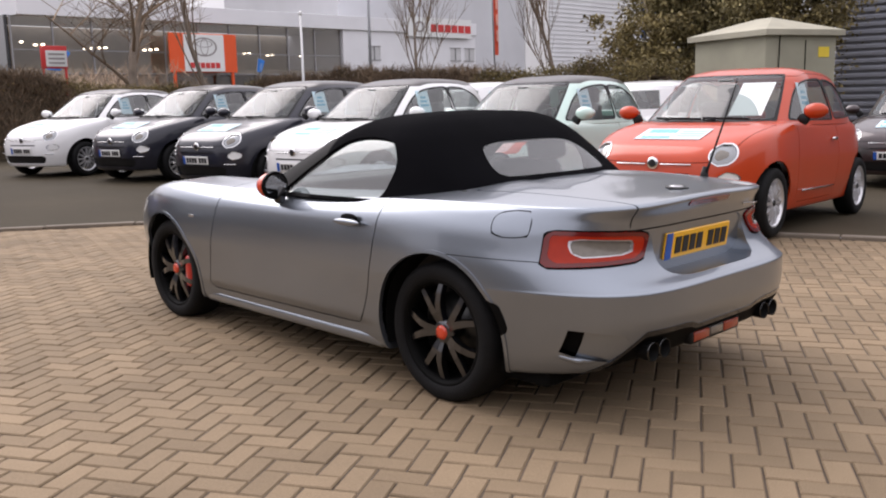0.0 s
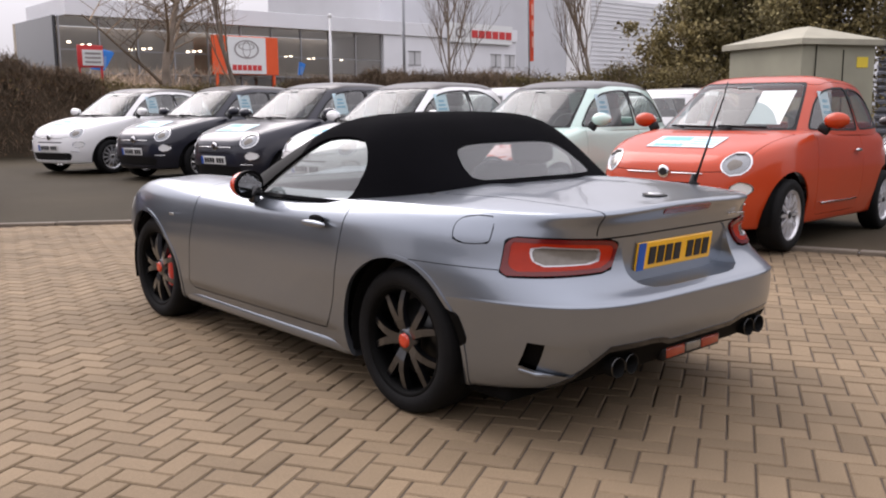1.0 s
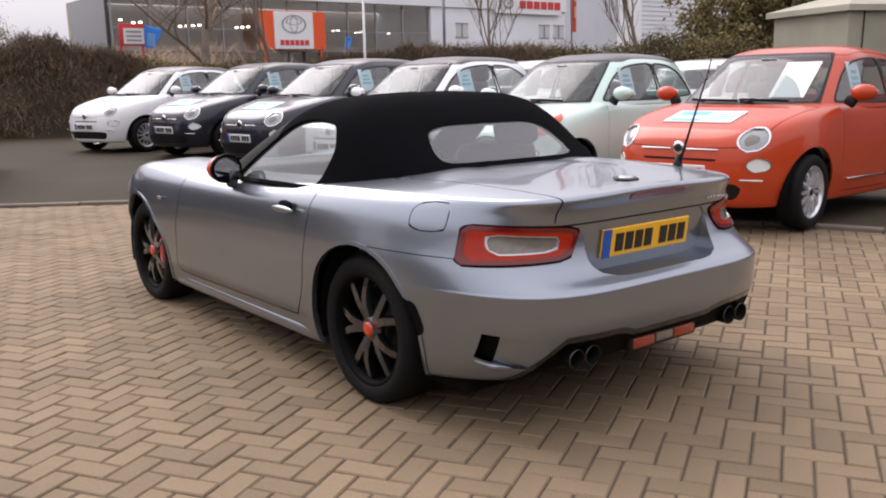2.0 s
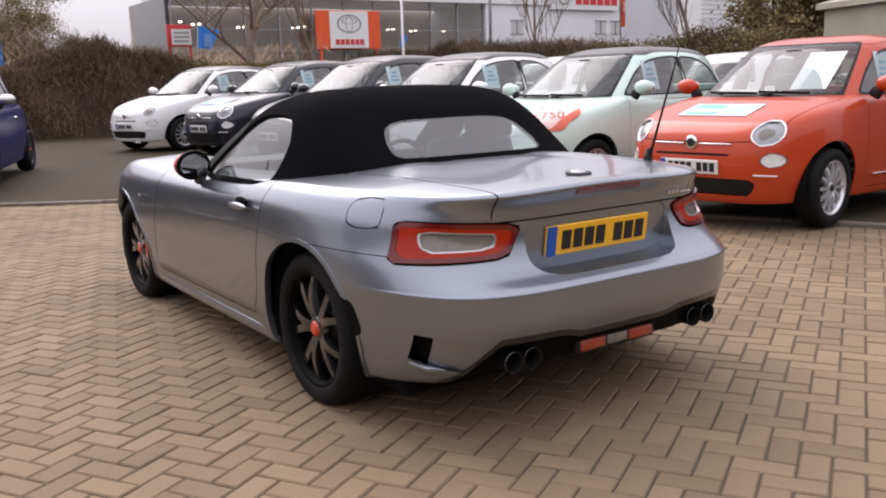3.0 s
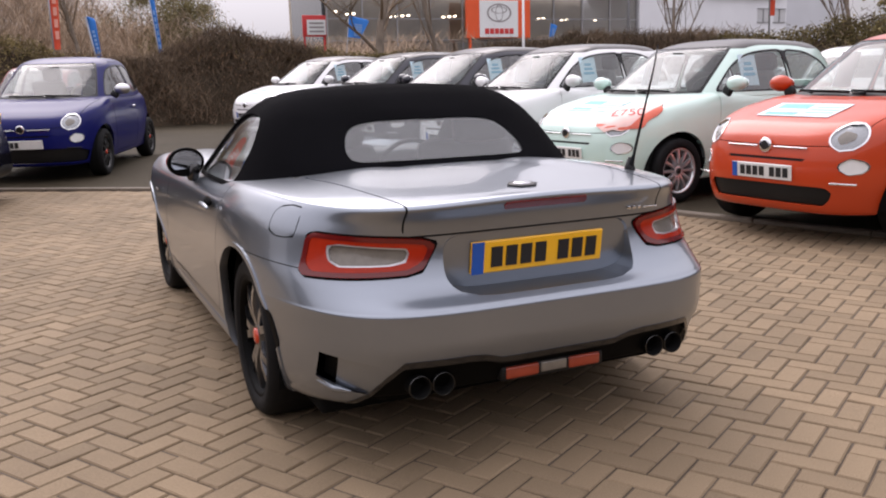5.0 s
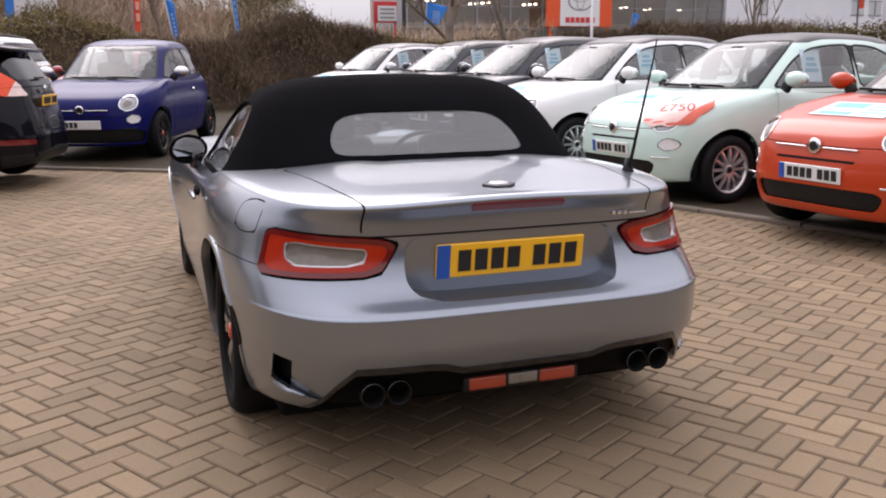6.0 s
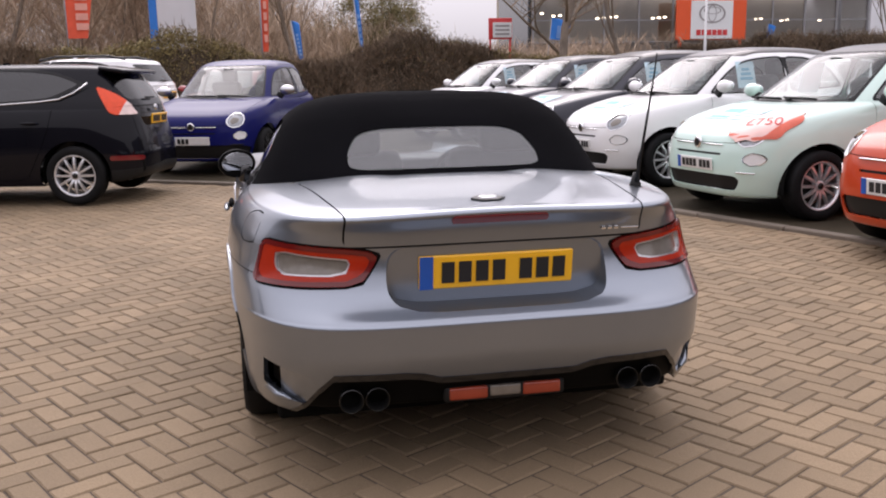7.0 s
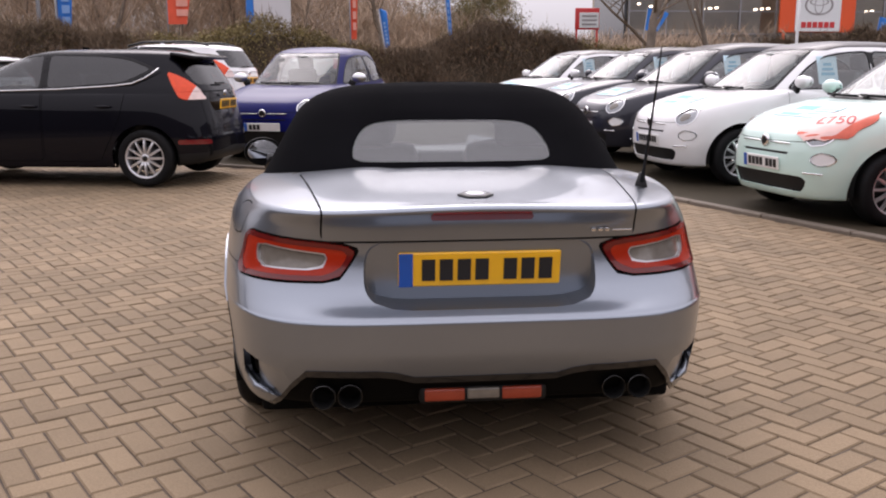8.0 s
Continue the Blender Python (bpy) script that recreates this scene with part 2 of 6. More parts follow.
class Shell:
    """A skin of quads that can be cut along fields into smooth-edged pieces. Vertex columns: x y z, normal, side share s, end share e."""

    def __init__(self, rows, data):
        r, c = data.shape[:2]
        self.v = [tuple(p) for p in data.reshape(-1, 8)]
        self.arr = data.reshape(-1, 8)
        self.f = {"body": [(i * c + j, i * c + (j + 1) % c, (i + 1) * c + (j + 1) % c, (i + 1) * c + j) for i in range(r - 1) for j in range(c)]}

    def cut(self, source, field, target):
        if len(self.arr) != len(self.v):
            self.arr = np.array(self.v)
        a = self.arr
        d = field(*(a[:, k] for k in (0, 1, 2, 6, 7))) + 1e-9
        made, inside, outside = {}, [], []

        def mid(i, j):
            key = (min(i, j), max(i, j))
            if key not in made:
                t = d[i] / (d[i] - d[j])
                made[key] = len(self.v)
                self.v.append(tuple(a[i] + (a[j] - a[i]) * t))
            return made[key]
        for poly in self.f.get(source, []):
            s = [d[i] < 0 for i in poly]
            if all(s):
                inside.append(poly)
            elif not any(s):
                outside.append(poly)
            else:
                pin, pout = [], []
                for k, i in enumerate(poly):
                    j = poly[(k + 1) % len(poly)]
                    (pin if s[k] else pout).append(i)
                    if s[k] != s[(k + 1) % len(poly)]:
                        w = mid(i, j)
                        pin.append(w)
                        pout.append(w)
                if len(pin) > 2:
                    inside.append(tuple(pin))
                if len(pout) > 2:
                    outside.append(tuple(pout))
        self.f[source] = outside
        self.f.setdefault(target, []).extend(inside)

    def carve(self, source, points, target):
        """Cuts a convex polygon with sharp corners out of a piece, in the view along y."""
        now = source
        edges = list(zip(points, points[1:] + points[:1]))
        for k, ((ax, ay), (bx, by)) in enumerate(edges):
            then = target if k == len(edges) - 1 else target + str(k)
            self.cut(now, lambda x, y, z, s, e: (by - ay) * (-np.abs(x) - ax) - (bx - ax) * (z - ay), then)
            if now != source:
                self.f[source] += self.f.pop(now)
            now = then

    def seam(self, source, field, half, gap, inside):
        """Cuts a piece out of a skin with a narrow gap round it."""
        self.cut(source, lambda *a: field(*a) - half, gap)
        self.cut(gap, lambda *a: field(*a) + half, inside)

    def mesh(self, label, push=0.0, thick=0.0):
        polys = self.f.pop(label, [])
        used = sorted({i for p in polys for i in p})
        at = {i: k for k, i in enumerate(used)}
        a = np.array([self.v[i] for i in used]) if used else np.zeros((0, 8))
        nrm = a[:, 3:6] / np.maximum(np.linalg.norm(a[:, 3:6], axis=1), 1e-9)[:, None]
        verts = a[:, :3] + nrm * push
        faces = [tuple(at[i] for i in p) for p in polys]
        normals = nrm
        if thick:
            edges = {}
            for p in faces:
                for k, i in enumerate(p):
                    j = p[(k + 1) % len(p)]
                    edges[(i, j)] = edges.get((i, j), 0) + 1
            rim = [(i, j) for (i, j) in edges if (j, i) not in edges]
            n0 = len(verts)
            rv, rf = [], []
            for i, j in rim:
                b = n0 + len(rv)
                rv += [verts[i], verts[j], verts[j] - nrm[j] * thick, verts[i] - nrm[i] * thick]
                rf.append((b + 1, b, b + 3, b + 2))
            if rv:
                verts = np.vstack([verts, np.array(rv)])
                normals = np.vstack([normals, np.zeros((len(rv), 3))])
            faces = faces + rf
        me = bpy.data.meshes.new(label)
        me.from_pydata([tuple(p) for p in verts], [], faces)
        me.polygons.foreach_set("use_smooth", [True] * len(faces))
        me.validate()
        me.update()
        if len(me.vertices) == len(normals):
            me.normals_split_custom_set_from_vertices([tuple(p) for p in normals])
        return me


def hull(keys, cols, rows, ym, nf, nr, kf=3.0, kr=4.0, warp=None):
    """A car's skin from loops stacked from the sill up. keys: height at side, nose and tail, half width, nose and tail along the car."""
    k = np.array(keys)
    at = np.linspace(0, len(k) - 1, rows)
    zs, zf, zr, w, yf, yr = (pchip(np.arange(len(k)), k[:, c], at) for c in range(6))
    ref = int(np.argmax(w))
    th = np.linspace(0, math.pi, 6001)

    def loop(t, W, F, R):
        c, s = np.cos(t), np.sin(t)
        n = np.where(c > 0, nf, nr)
        y = np.where(c > 0, ym + (F - ym) * np.abs(c) ** (2 / nf), ym - (ym - R) * np.abs(c) ** (2 / nr))
        return -W * np.abs(s) ** (2 / n), y, np.where(c > 0, np.abs(c) ** (2 / nf), -np.abs(c) ** (2 / nr)), np.abs(s) ** (2 / n)
    x, y, _, _ = loop(th, w[ref], yf[ref], yr[ref])
    arc = np.concatenate([[0], np.cumsum(np.hypot(np.diff(x), np.diff(y)))])
    pick = np.interp(np.linspace(0, arc[-1], cols + 1), arc, th)
    pick[-1] = math.pi
    data = np.zeros((rows, 2 * cols, 8))
    for i in range(rows):
        x, y, e, s = loop(pick, w[i], yf[i], yr[i])
        z = zs[i] + (zf[i] - zs[i]) * np.clip(e, 0, 1) ** kf + (zr[i] - zs[i]) * np.clip(-e, 0, 1) ** kr
        half = np.stack([x, y, z, 0 * x, 0 * x, 0 * x, s, e], 1)
        data[i, :cols + 1] = half
        other = half[1:-1][::-1].copy()
        other[:, 0] *= -1
        data[i, cols + 1:] = other
    if warp:
        X, Y, Z = warp(data[:, :, 0].copy(), data[:, :, 1].copy(), data[:, :, 2].copy(), data[:, :, 6], data[:, :, 7], np.linspace(0, len(k) - 1, rows)[:, None])
        data[:, :, 0], data[:, :, 1], data[:, :, 2] = X, Y, Z
    p = data[:, :, :3]
    du = np.roll(p, -1, 1) - np.roll(p, 1, 1)
    dv = np.gradient(p, axis=0)
    n = np.cross(du, dv)
    ln = np.linalg.norm(n, axis=2, keepdims=True)
    n = np.where(ln > 1e-9, n / np.maximum(ln, 1e-9), np.array([0, 0, 1.0]))
    if (n[rows // 3, cols // 2] * np.array([-1, 0, 0])).sum() < 0:
        n = -n
    data[:, :, 3:6] = n
    sh = Shell(rows, data)
    i0, i1, i2, _ = sh.f["body"][(rows // 3) * 2 * cols + cols // 2]
    a, b, c = (np.array(sh.v[i][:3]) for i in (i0, i1, i2))
    if np.cross(b - a, c - a)[0] > 0:
        sh.f["body"] = [p[::-1] for p in sh.f["body"]]
    return sh


def part(name, data, material, parent, label="", at=None):
    if isinstance(data, bmesh.types.BMesh):
        me = bpy.data.meshes.new(name)
        data.to_mesh(me)
        data.free()
        data = me
    data.materials.clear()
    data.materials.append(M[material] if isinstance(material, str) else material)
    ob = new(name, data)
    ob.parent = parent
    if at is not None:
        ob.matrix_basis = at
    return tagged(ob, label)


def empty(name, m=None, parent=None):
    ob = new(name)
    ob.empty_display_size = 0.1
    ob.parent = parent
    if m is not None:
        ob.matrix_basis = m
    return ob


def box(sx, sy, sz, bevel=0.0, at=(0, 0, 0), seg=2, taper=None):
    bm = bmesh.new()
    bmesh.ops.create_cube(bm, size=1)
    for v in bm.verts:
        k = taper if taper and v.co.z > 0 else 1.0
        v.co = Vector((v.co.x * sx * k, v.co.y * sy * k, v.co.z * sz))
    if bevel:
        bmesh.ops.bevel(bm, geom=bm.edges[:], offset=bevel, segments=seg, affect="EDGES", profile=0.5)
    for v in bm.verts:
        v.co += Vector(at)
    for f in bm.faces:
        f.smooth = bevel > 0 and seg > 1
    return bm


def join(*bms):
    out = bmesh.new()
    for b in bms:
        me = bpy.data.meshes.new("tmp")
        b.to_mesh(me)
        b.free()
        out.from_mesh(me)
        bpy.data.meshes.remove(me)
    return out


def moved(bm, m):
    bmesh.ops.transform(bm, matrix=m, verts=bm.verts)
    return bm


def lathe(profile, steps=40, axis="x", smooth=True):
    """Turns (along, radius) pairs round an axis."""
    bm = bmesh.new()
    rings = []
    for a, r in profile:
        ring = []
        for k in range(steps):
            t = 2 * math.pi * k / steps
            c, s = r * math.cos(t), r * math.sin(t)
            ring.append(bm.verts.new({"x": (a, c, s), "y": (s, a, c), "z": (c, s, a)}[axis]))
        rings.append(ring)
    for p, q in zip(rings, rings[1:]):
        for k in range(steps):
            f = bm.faces.new((p[k], p[(k + 1) % steps], q[(k + 1) % steps], q[k]))
            f.smooth = smooth
    bmesh.ops.remove_doubles(bm, verts=bm.verts, dist=1e-5)
    return bm


def tube(points, radii, sides=8, cap=True):
    bm = bmesh.new()
    pts = [Vector(p) for p in points]
    rings = []
    for i, p in enumerate(pts):
        d = (pts[min(i + 1, len(pts) - 1)] - pts[max(i - 1, 0)]).normalized()
        u = d.orthogonal().normalized()
        w = d.cross(u)
        r = radii[i] if isinstance(radii, (list, tuple)) else radii
        rings.append([bm.verts.new(p + r * (math.cos(2 * math.pi * k / sides) * u + math.sin(2 * math.pi * k / sides) * w)) for k in range(sides)])
    for p, q in zip(rings, rings[1:]):
        for k in range(sides):
            bm.faces.new((p[k], p[(k + 1) % sides], q[(k + 1) % sides], q[k])).smooth = True
    if cap:
        bm.faces.new(rings[0][::-1])
        bm.faces.new(rings[-1])
    return bm


def ball(rx, ry, rz, at=(0, 0, 0), u=20, v=12):
    bm = bmesh.new()
    bmesh.ops.create_uvsphere(bm, u_segments=u, v_segments=v, radius=1)
    for w in bm.verts:
        w.co = Vector((w.co.x * rx + at[0], w.co.y * ry + at[1], w.co.z * rz + at[2]))
    for f in bm.faces:
        f.smooth = True
    return bm


def wheel(parent, m, radius, width, rim, spokes, metal, cap, twin=False, depth=0.02):
    """A road wheel whose outer face looks along -x of its pose."""
    w = empty("wheel", m, parent)
    h = width / 2
    part("tyre", lathe([(h, rim), (h * 0.98, radius * 0.93), (h * 0.8, radius * 0.985), (h * 0.45, radius), (-h * 0.45, radius), (-h * 0.8, radius * 0.985), (-h * 0.99, radius * 0.92), (-h * 0.98, rim * 1.05), (-h * 0.85, rim)], 56), "rubber", w)
    part("brake_disc", lathe([(0.0, 0.0), (0.0, rim * 0.72), (0.02, rim * 0.72)], 40), "dark_metal", w)
    bm = lathe([(h * 0.9, rim), (h * 0.7, rim * 0.93), (-h * 0.5, rim * 0.90), (-h * 0.86, rim * 0.95), (-h * 0.93, rim * 1.0), (-h * 0.90, rim * 1.03)], 56)
    face = -h * 0.80 + depth
    if twin:
        part("rim", bm, "diffuser_black", w)
        bm = lathe([(-h * 0.86, rim * 0.955), (-h * 0.93, rim * 1.0), (-h * 0.90, rim * 1.02)], 56)
    hubr = rim * 0.24
    bm = join(bm, lathe([(face + 0.03, hubr * 1.1), (face, hubr), (face - 0.008, hubr * 0.75), (face - 0.008, 0.0)], 24))
    for k in range(spokes):
        a0 = 2 * math.pi * k / spokes
        legs = ((-0.25, 0.10), (0.25, -0.10)) if twin else ((0.0, 0.0),)
        for spread, lean in legs:
            sw = rim * (0.205 if twin else min(0.16, 1.9 / spokes))
            s = bmesh.new()
            rings = []
            edge = 0.37 if twin else 0.38
            for q in range(5):
                f = q / 4
                r = hubr * 0.8 + (rim * 0.95 - hubr * 0.8) * f
                t = a0 + spread * (0.35 + 0.85 * f)
                ww = sw * (1.0 - 0.25 * f)
                xo = face - 0.004 - 0.016 * math.sin(math.pi * f) * (1 - f * 0.4)
                c, sn = math.cos(t), math.sin(t)
                ring = []
                for du, dx in ((-ww / 2, 0.026), (-ww * edge, 0.0), (ww * edge, 0.0), (ww / 2, 0.026)):
                    ring.append(s.verts.new((xo + dx, r * c - du * sn, r * sn + du * c)))
                rings.append(ring)
            for p, q in zip(rings, rings[1:]):
                for e in range(3):
                    s.faces.new((p[e], p[e + 1], q[e + 1], q[e]))
            bm = join(bm, s)
    part("spokes" if twin else "rim", bm, metal, w)
    part("centre_cap", lathe([(face - 0.006, rim * 0.14), (face - 0.016, rim * 0.13), (face - 0.019, rim * 0.08), (face - 0.019, 0)], 20), cap, w)
    return w


def plate(parent, m, width, height, base, chars, band=True, bars=True):
    """A number plate facing -y of its pose, its writing as plain bars."""
    p = part("number_plate", box(width, 0.012, height, 0.004, seg=1), base, parent, at=m)
    bw = width * 0.085 if band else 0.0
    if band:
        part("blue_band", box(bw, 0.004, height * 0.98, at=(-width / 2 + bw / 2 + 0.002, -0.0075, 0)), "plate_blue", p)
    x0, x1 = -width / 2 + bw + width * 0.045, width / 2 - width * 0.04
    step = (x1 - x0) / 7.6
    for k in range(chars):
        x = x0 + step * (k + (0.6 if k > 3 else 0.0) + 0.5)
        part("character_bar", box(step * 0.74, 0.004, height * 0.62, at=(x, -0.0078, 0)), "ink", p)
    return p


def arch_liner(parent, sgn, yc, zc, r, x_in, x_out, floor):
    """The dark half tunnel over a wheel, with its inner wall."""
    bm = bmesh.new()
    a0 = math.asin(max(-1, (floor - zc) / r))
    ring = []
    for k in range(25):
        t = a0 + (math.pi - 2 * a0) * k / 24
        ring.append([bm.verts.new((sgn * x, yc + r * math.cos(t), zc + r * math.sin(t))) for x in (x_in, x_out)])
    for p, q in zip(ring, ring[1:]):
        bm.faces.new((p[0], p[1], q[1], q[0])).smooth = True
    bm.faces.new([p[0] for p in ring])
    return part("wheel_liner", bm, "gap", parent)


def seat(parent, at, width=0.5, material="seat", tall=1.0):
    s = part("seat", join(box(width, 0.5, 0.16, 0.05, at=(0, 0, 0.08)), moved(box(width * 0.95, 0.13, 0.60 * tall, 0.05), pose(0, -0.28, 0.42 * tall, -14))), material, parent, at=at)
    part("headrest", moved(box(width * 0.5, 0.09, 0.18, 0.035), pose(0, -0.37, 0.80 * tall, -10)), material, s)
    return s


# ---- ground ----
def beyond(x, y):
    """How far a place lies beyond the edge of the block paving."""
    return np.maximum((x - 0.95) * 0.553 + (y - 5.48) * 0.833, (x - 3.73) * 0.94 + (y - 1.27) * 0.342)


def ground_z(x, y):
    d = np.clip(beyond(np.asarray(x, float), np.asarray(y, float)), 0, None)
    return 0.012 + (0.20 * sstep(-1.0, 9.0, np.asarray(y, float)) - 0.11) * (1 - np.exp(-d / 2.2))


def spread():
    near = np.arange(-14, 24.01, 0.5)
    far = np.array([1, 3, 7, 15, 30, 60, 120, 250, 500, 1000, 1800.0])
    return np.concatenate([near[0] - far[::-1], near, near[-1] + far])


gx = spread()
gd = np.zeros((len(gx), len(gx), 8))
gd[:, :, 0], gd[:, :, 1] = np.meshgrid(gx, gx)
gd[:, :, 2] = ground_z(gd[:, :, 0], gd[:, :, 1])
gd[:, :, 5] = 1
sheet = Shell(len(gx), gd)
c = len(gx)
sheet.f["body"] = [(i * c + j, i * c + j + 1, (i + 1) * c + j + 1, (i + 1) * c + j) for i in range(c - 1) for j in range(c - 1)]
sheet.cut("body", lambda x, y, z, s, e: np.maximum(np.maximum(beyond(x, y) + 0.03, -x - 13), -y - 12), "bed")
bed_mesh = sheet.mesh("bed", push=-0.021)
ground = part("ground", sheet.mesh("body"), "asphalt", None)
tagged(ground, "dark worn asphalt of the sales yard", "ground", kind="structure")
pavement = part("pavement", bed_mesh, "joint", None)
tagged(pavement, "buff block paving in a herringbone bond", "pavement", kind="structure")


# ---- the grey roadster ----
def hero_warp(x, y, z, s, e, v):
    v = np.interp(v, [0, 4, 5, 10, 11, 15], [0, 4, 4, 9, 9, 13])
    side = sstep(0.55, 0.9, s)
    up = sstep(2.0, 4.0, v) * (1 - sstep(8.5, 10.5, v))
    out = 0.020 * bell(y, -1.12, 0.42) + 0.046 * bell(y, 1.15, 0.45) - 0.012 * bell(y, 0.0, 0.55)
    x = x + np.sign(x) * side * out * up
    x = x - np.sign(x) * side * 0.022 * (1 - sstep(0.262, 0.300, z)) * (1 - sstep(0.60, 0.85, np.abs(y)))
    high = sstep(6.0, 8.5, v)
    z = z + side * high * (0.020 * bell(y, -1.15, 0.5) - 0.02 * bell(y, 0.1, 0.6) + 0.030 * bell(y, 1.2, 0.42))
    hood = np.where(y > 0.4, 1.0, 0.0) * sstep(9.5, 11.0, v)
    z = z + hood * 0.01 * bell(np.abs(x), 0.45, 0.2)
    z = z + sstep(-1.55, -1.92, y) * bell(v, 9.0, 0.9) * 0.012 * bell(x, 0, 0.35)
    return x, y, z


def shorn(bm, y, ahead=None):
    """Cuts a form off flat behind a plane across the car, and before another."""
    if ahead is not None:
        bmesh.ops.bisect_plane(bm, geom=bm.verts[:] + bm.edges[:] + bm.faces[:], plane_co=(0, ahead, 0), plane_no=(0, 1, 0), clear_outer=True)
    bmesh.ops.bisect_plane(bm, geom=bm.verts[:] + bm.edges[:] + bm.faces[:], plane_co=(0, y, 0), plane_no=(0, -1, 0), clear_outer=True)
    bmesh.ops.holes_fill(bm, edges=[e for e in bm.edges if e.is_boundary])
    for f in bm.faces:
        f.smooth = len(f.verts) < 6
    return bm


def recessed(me):
    """Turns a piece of the tail's skin into a shallow tray with a flat back for the number plate."""
    bm = bmesh.new()
    bm.from_mesh(me)
    rim = [tuple(v.co.copy() for v in e.verts) for e in bm.edges if e.is_boundary]

    def back(p):
        return Vector((p.x * 0.985, max(p.y, -1.872 - 0.139 * (p.z - 0.667)) + 0.0, 0.667 + (p.z - 0.667) * 0.97))
    for v in bm.verts:
        v.co = back(v.co)
    for f in bm.faces:
        f.smooth = False
    for a, b in rim:
        bm.faces.new([bm.verts.new(p) for p in (a, b, back(b), back(a))])
    bmesh.ops.recalc_face_normals(bm, faces=bm.faces[:])
    return bm


def roadster(m):
    car = empty("sports_car", m)
    body = hull([
        (0.17, 0.20, 0.25, 0.70, 1.79, -1.78), (0.175, 0.19, 0.25, 0.80, 1.91, -1.93), (0.27, 0.30, 0.33, 0.833, 1.97, -1.995),
        (0.42, 0.42, 0.45, 0.840, 1.99, -2.034), (0.53, 0.51, 0.537, 0.846, 1.995, -2.033), (0.545, 0.525, 0.552, 0.846, 1.995, -2.018), (0.63, 0.58, 0.580, 0.842, 1.985, -1.965),
        (0.70, 0.62, 0.630, 0.834, 1.96, -1.915), (0.755, 0.67, 0.720, 0.822, 1.92, -1.890), (0.80, 0.705, 0.795, 0.790, 1.84, -1.905),
        (0.828, 0.727, 0.843, 0.757, 1.73, -1.938), (0.833, 0.733, 0.856, 0.750, 1.70, -1.928), (0.845, 0.755, 0.868, 0.70, 1.52, -1.865), (0.855, 0.79, 0.885, 0.61, 1.22, -1.6),
        (0.86, 0.80, 0.90, 0.48, 0.9, -1.35), (0.86, 0.83, 0.905, 0.28, 0.7, -1.1)],
        96, 112, 0.0, 4.2, 5.2, 2.6, 5.0, hero_warp)
    cut = body.cut
    for yc in (-1.155, 1.155):
        cut("body", lambda x, y, z, s, e: np.maximum(np.hypot(y - yc, (z - 0.295)) - 0.352, 0.45 - np.abs(x)), "hole")
    body.f.pop("hole")
    cut("body", lambda x, y, z, s, e: np.maximum(np.maximum(np.abs(x) - 0.60, y - 0.42), np.maximum(-1.10 - y, 0.6 - z)), "cabin")
    body.f.pop("cabin")

    def low_edge(x):
        a = np.abs(x)
        return 0.374 + 0.024 * sstep(0.20, 0.30, a) - 0.15 * sstep(0.52, 0.66, a)
    cut("body", lambda x, y, z, s, e: np.maximum(np.maximum(z - low_edge(x), y + 1.6), np.abs(x) - 0.66), "diffuser")
    cut("diffuser", lambda x, y, z, s, e: low_edge(x) - 0.022 - z, "diffuser_trim")
    lamp = convex([(-0.80, 0.632), (-0.430, 0.642), (-0.365, 0.738), (-0.40, 0.752), (-0.80, 0.772)], 110)
    glassy = convex([(-0.684, 0.667), (-0.477, 0.671), (-0.453, 0.722), (-0.680, 0.741)], 260)
    cut("body", lambda x, y, z, s, e: np.maximum(lamp(-np.abs(x), z), y + 1.655), "lamps")
    cut("lamps", lambda x, y, z, s, e: glassy(-np.abs(x), z), "lenses")
    cut("lenses", lambda x, y, z, s, e: glassy(-np.abs(x), z) + 0.0048, "lens_in")
    cut("lamps", lambda x, y, z, s, e: np.maximum(lamp(-np.abs(x), z) + 0.015, y + 1.675), "glow_ring")
    cut("body", lambda x, y, z, s, e: np.maximum(lamp(-np.abs(x), z) - 0.006, y + 1.649), "lamp_gap")
    for sgn in (-1, 1):
        for src, dst in (("lamps", "lamp%d"), ("glow_ring", "ring%d"), ("lenses", "lens%d"), ("lens_in", "inner%d")):
            cut(src, lambda x, y, z, s, e: -x * sgn, dst % sgn)
    cut("body", lambda x, y, z, s, e: np.maximum(np.maximum(np.abs(z - 0.655) - 0.036, 0.50 - np.abs(x)), 1.52 - y), "eyes")
    door = convex([(-0.66, 0.265), (0.70, 0.255), (0.62, 0.55), (0.50, 0.95), (-0.82, 0.95), (-0.82, 0.80), (-0.74, 0.42)], 70)
    for sgn in (-1, 1):
        body.seam("body", lambda x, y, z, s, e: np.maximum(np.maximum(door(y, z), 0.6 - np.abs(x)), -x * sgn), 0.0030, "door_gap%d" % sgn, "door%d" % sgn)
    cap = convex([(-1.60, 0.738), (-1.445, 0.735), (-1.432, 0.815), (-1.47, 0.838), (-1.595, 0.838)], 90)
    body.seam("body", lambda x, y, z, s, e: np.maximum(cap(y, z), x + 0.5), 0.0020, "cap_gap", "cap")
    lid = lambda x, y, z, s, e: np.maximum(np.maximum(np.abs(x) - (0.475 + 0.10 * (y + 1.9) / 0.7), y + 1.16), np.maximum(0.757 - z, -y - 1.99))
    body.seam("body", lid, 0.0030, "lid_gap", "lid")
    panel = convex([(-0.28, 0.568), (0.28, 0.568), (0.352, 0.595), (0.360, 0.66), (0.345, 0.752), (-0.345, 0.752), (-0.360, 0.66), (-0.352, 0.595)], 130)
    cut("body", lambda x, y, z, s, e: np.maximum(panel(x, z), y + 1.80), "panel")
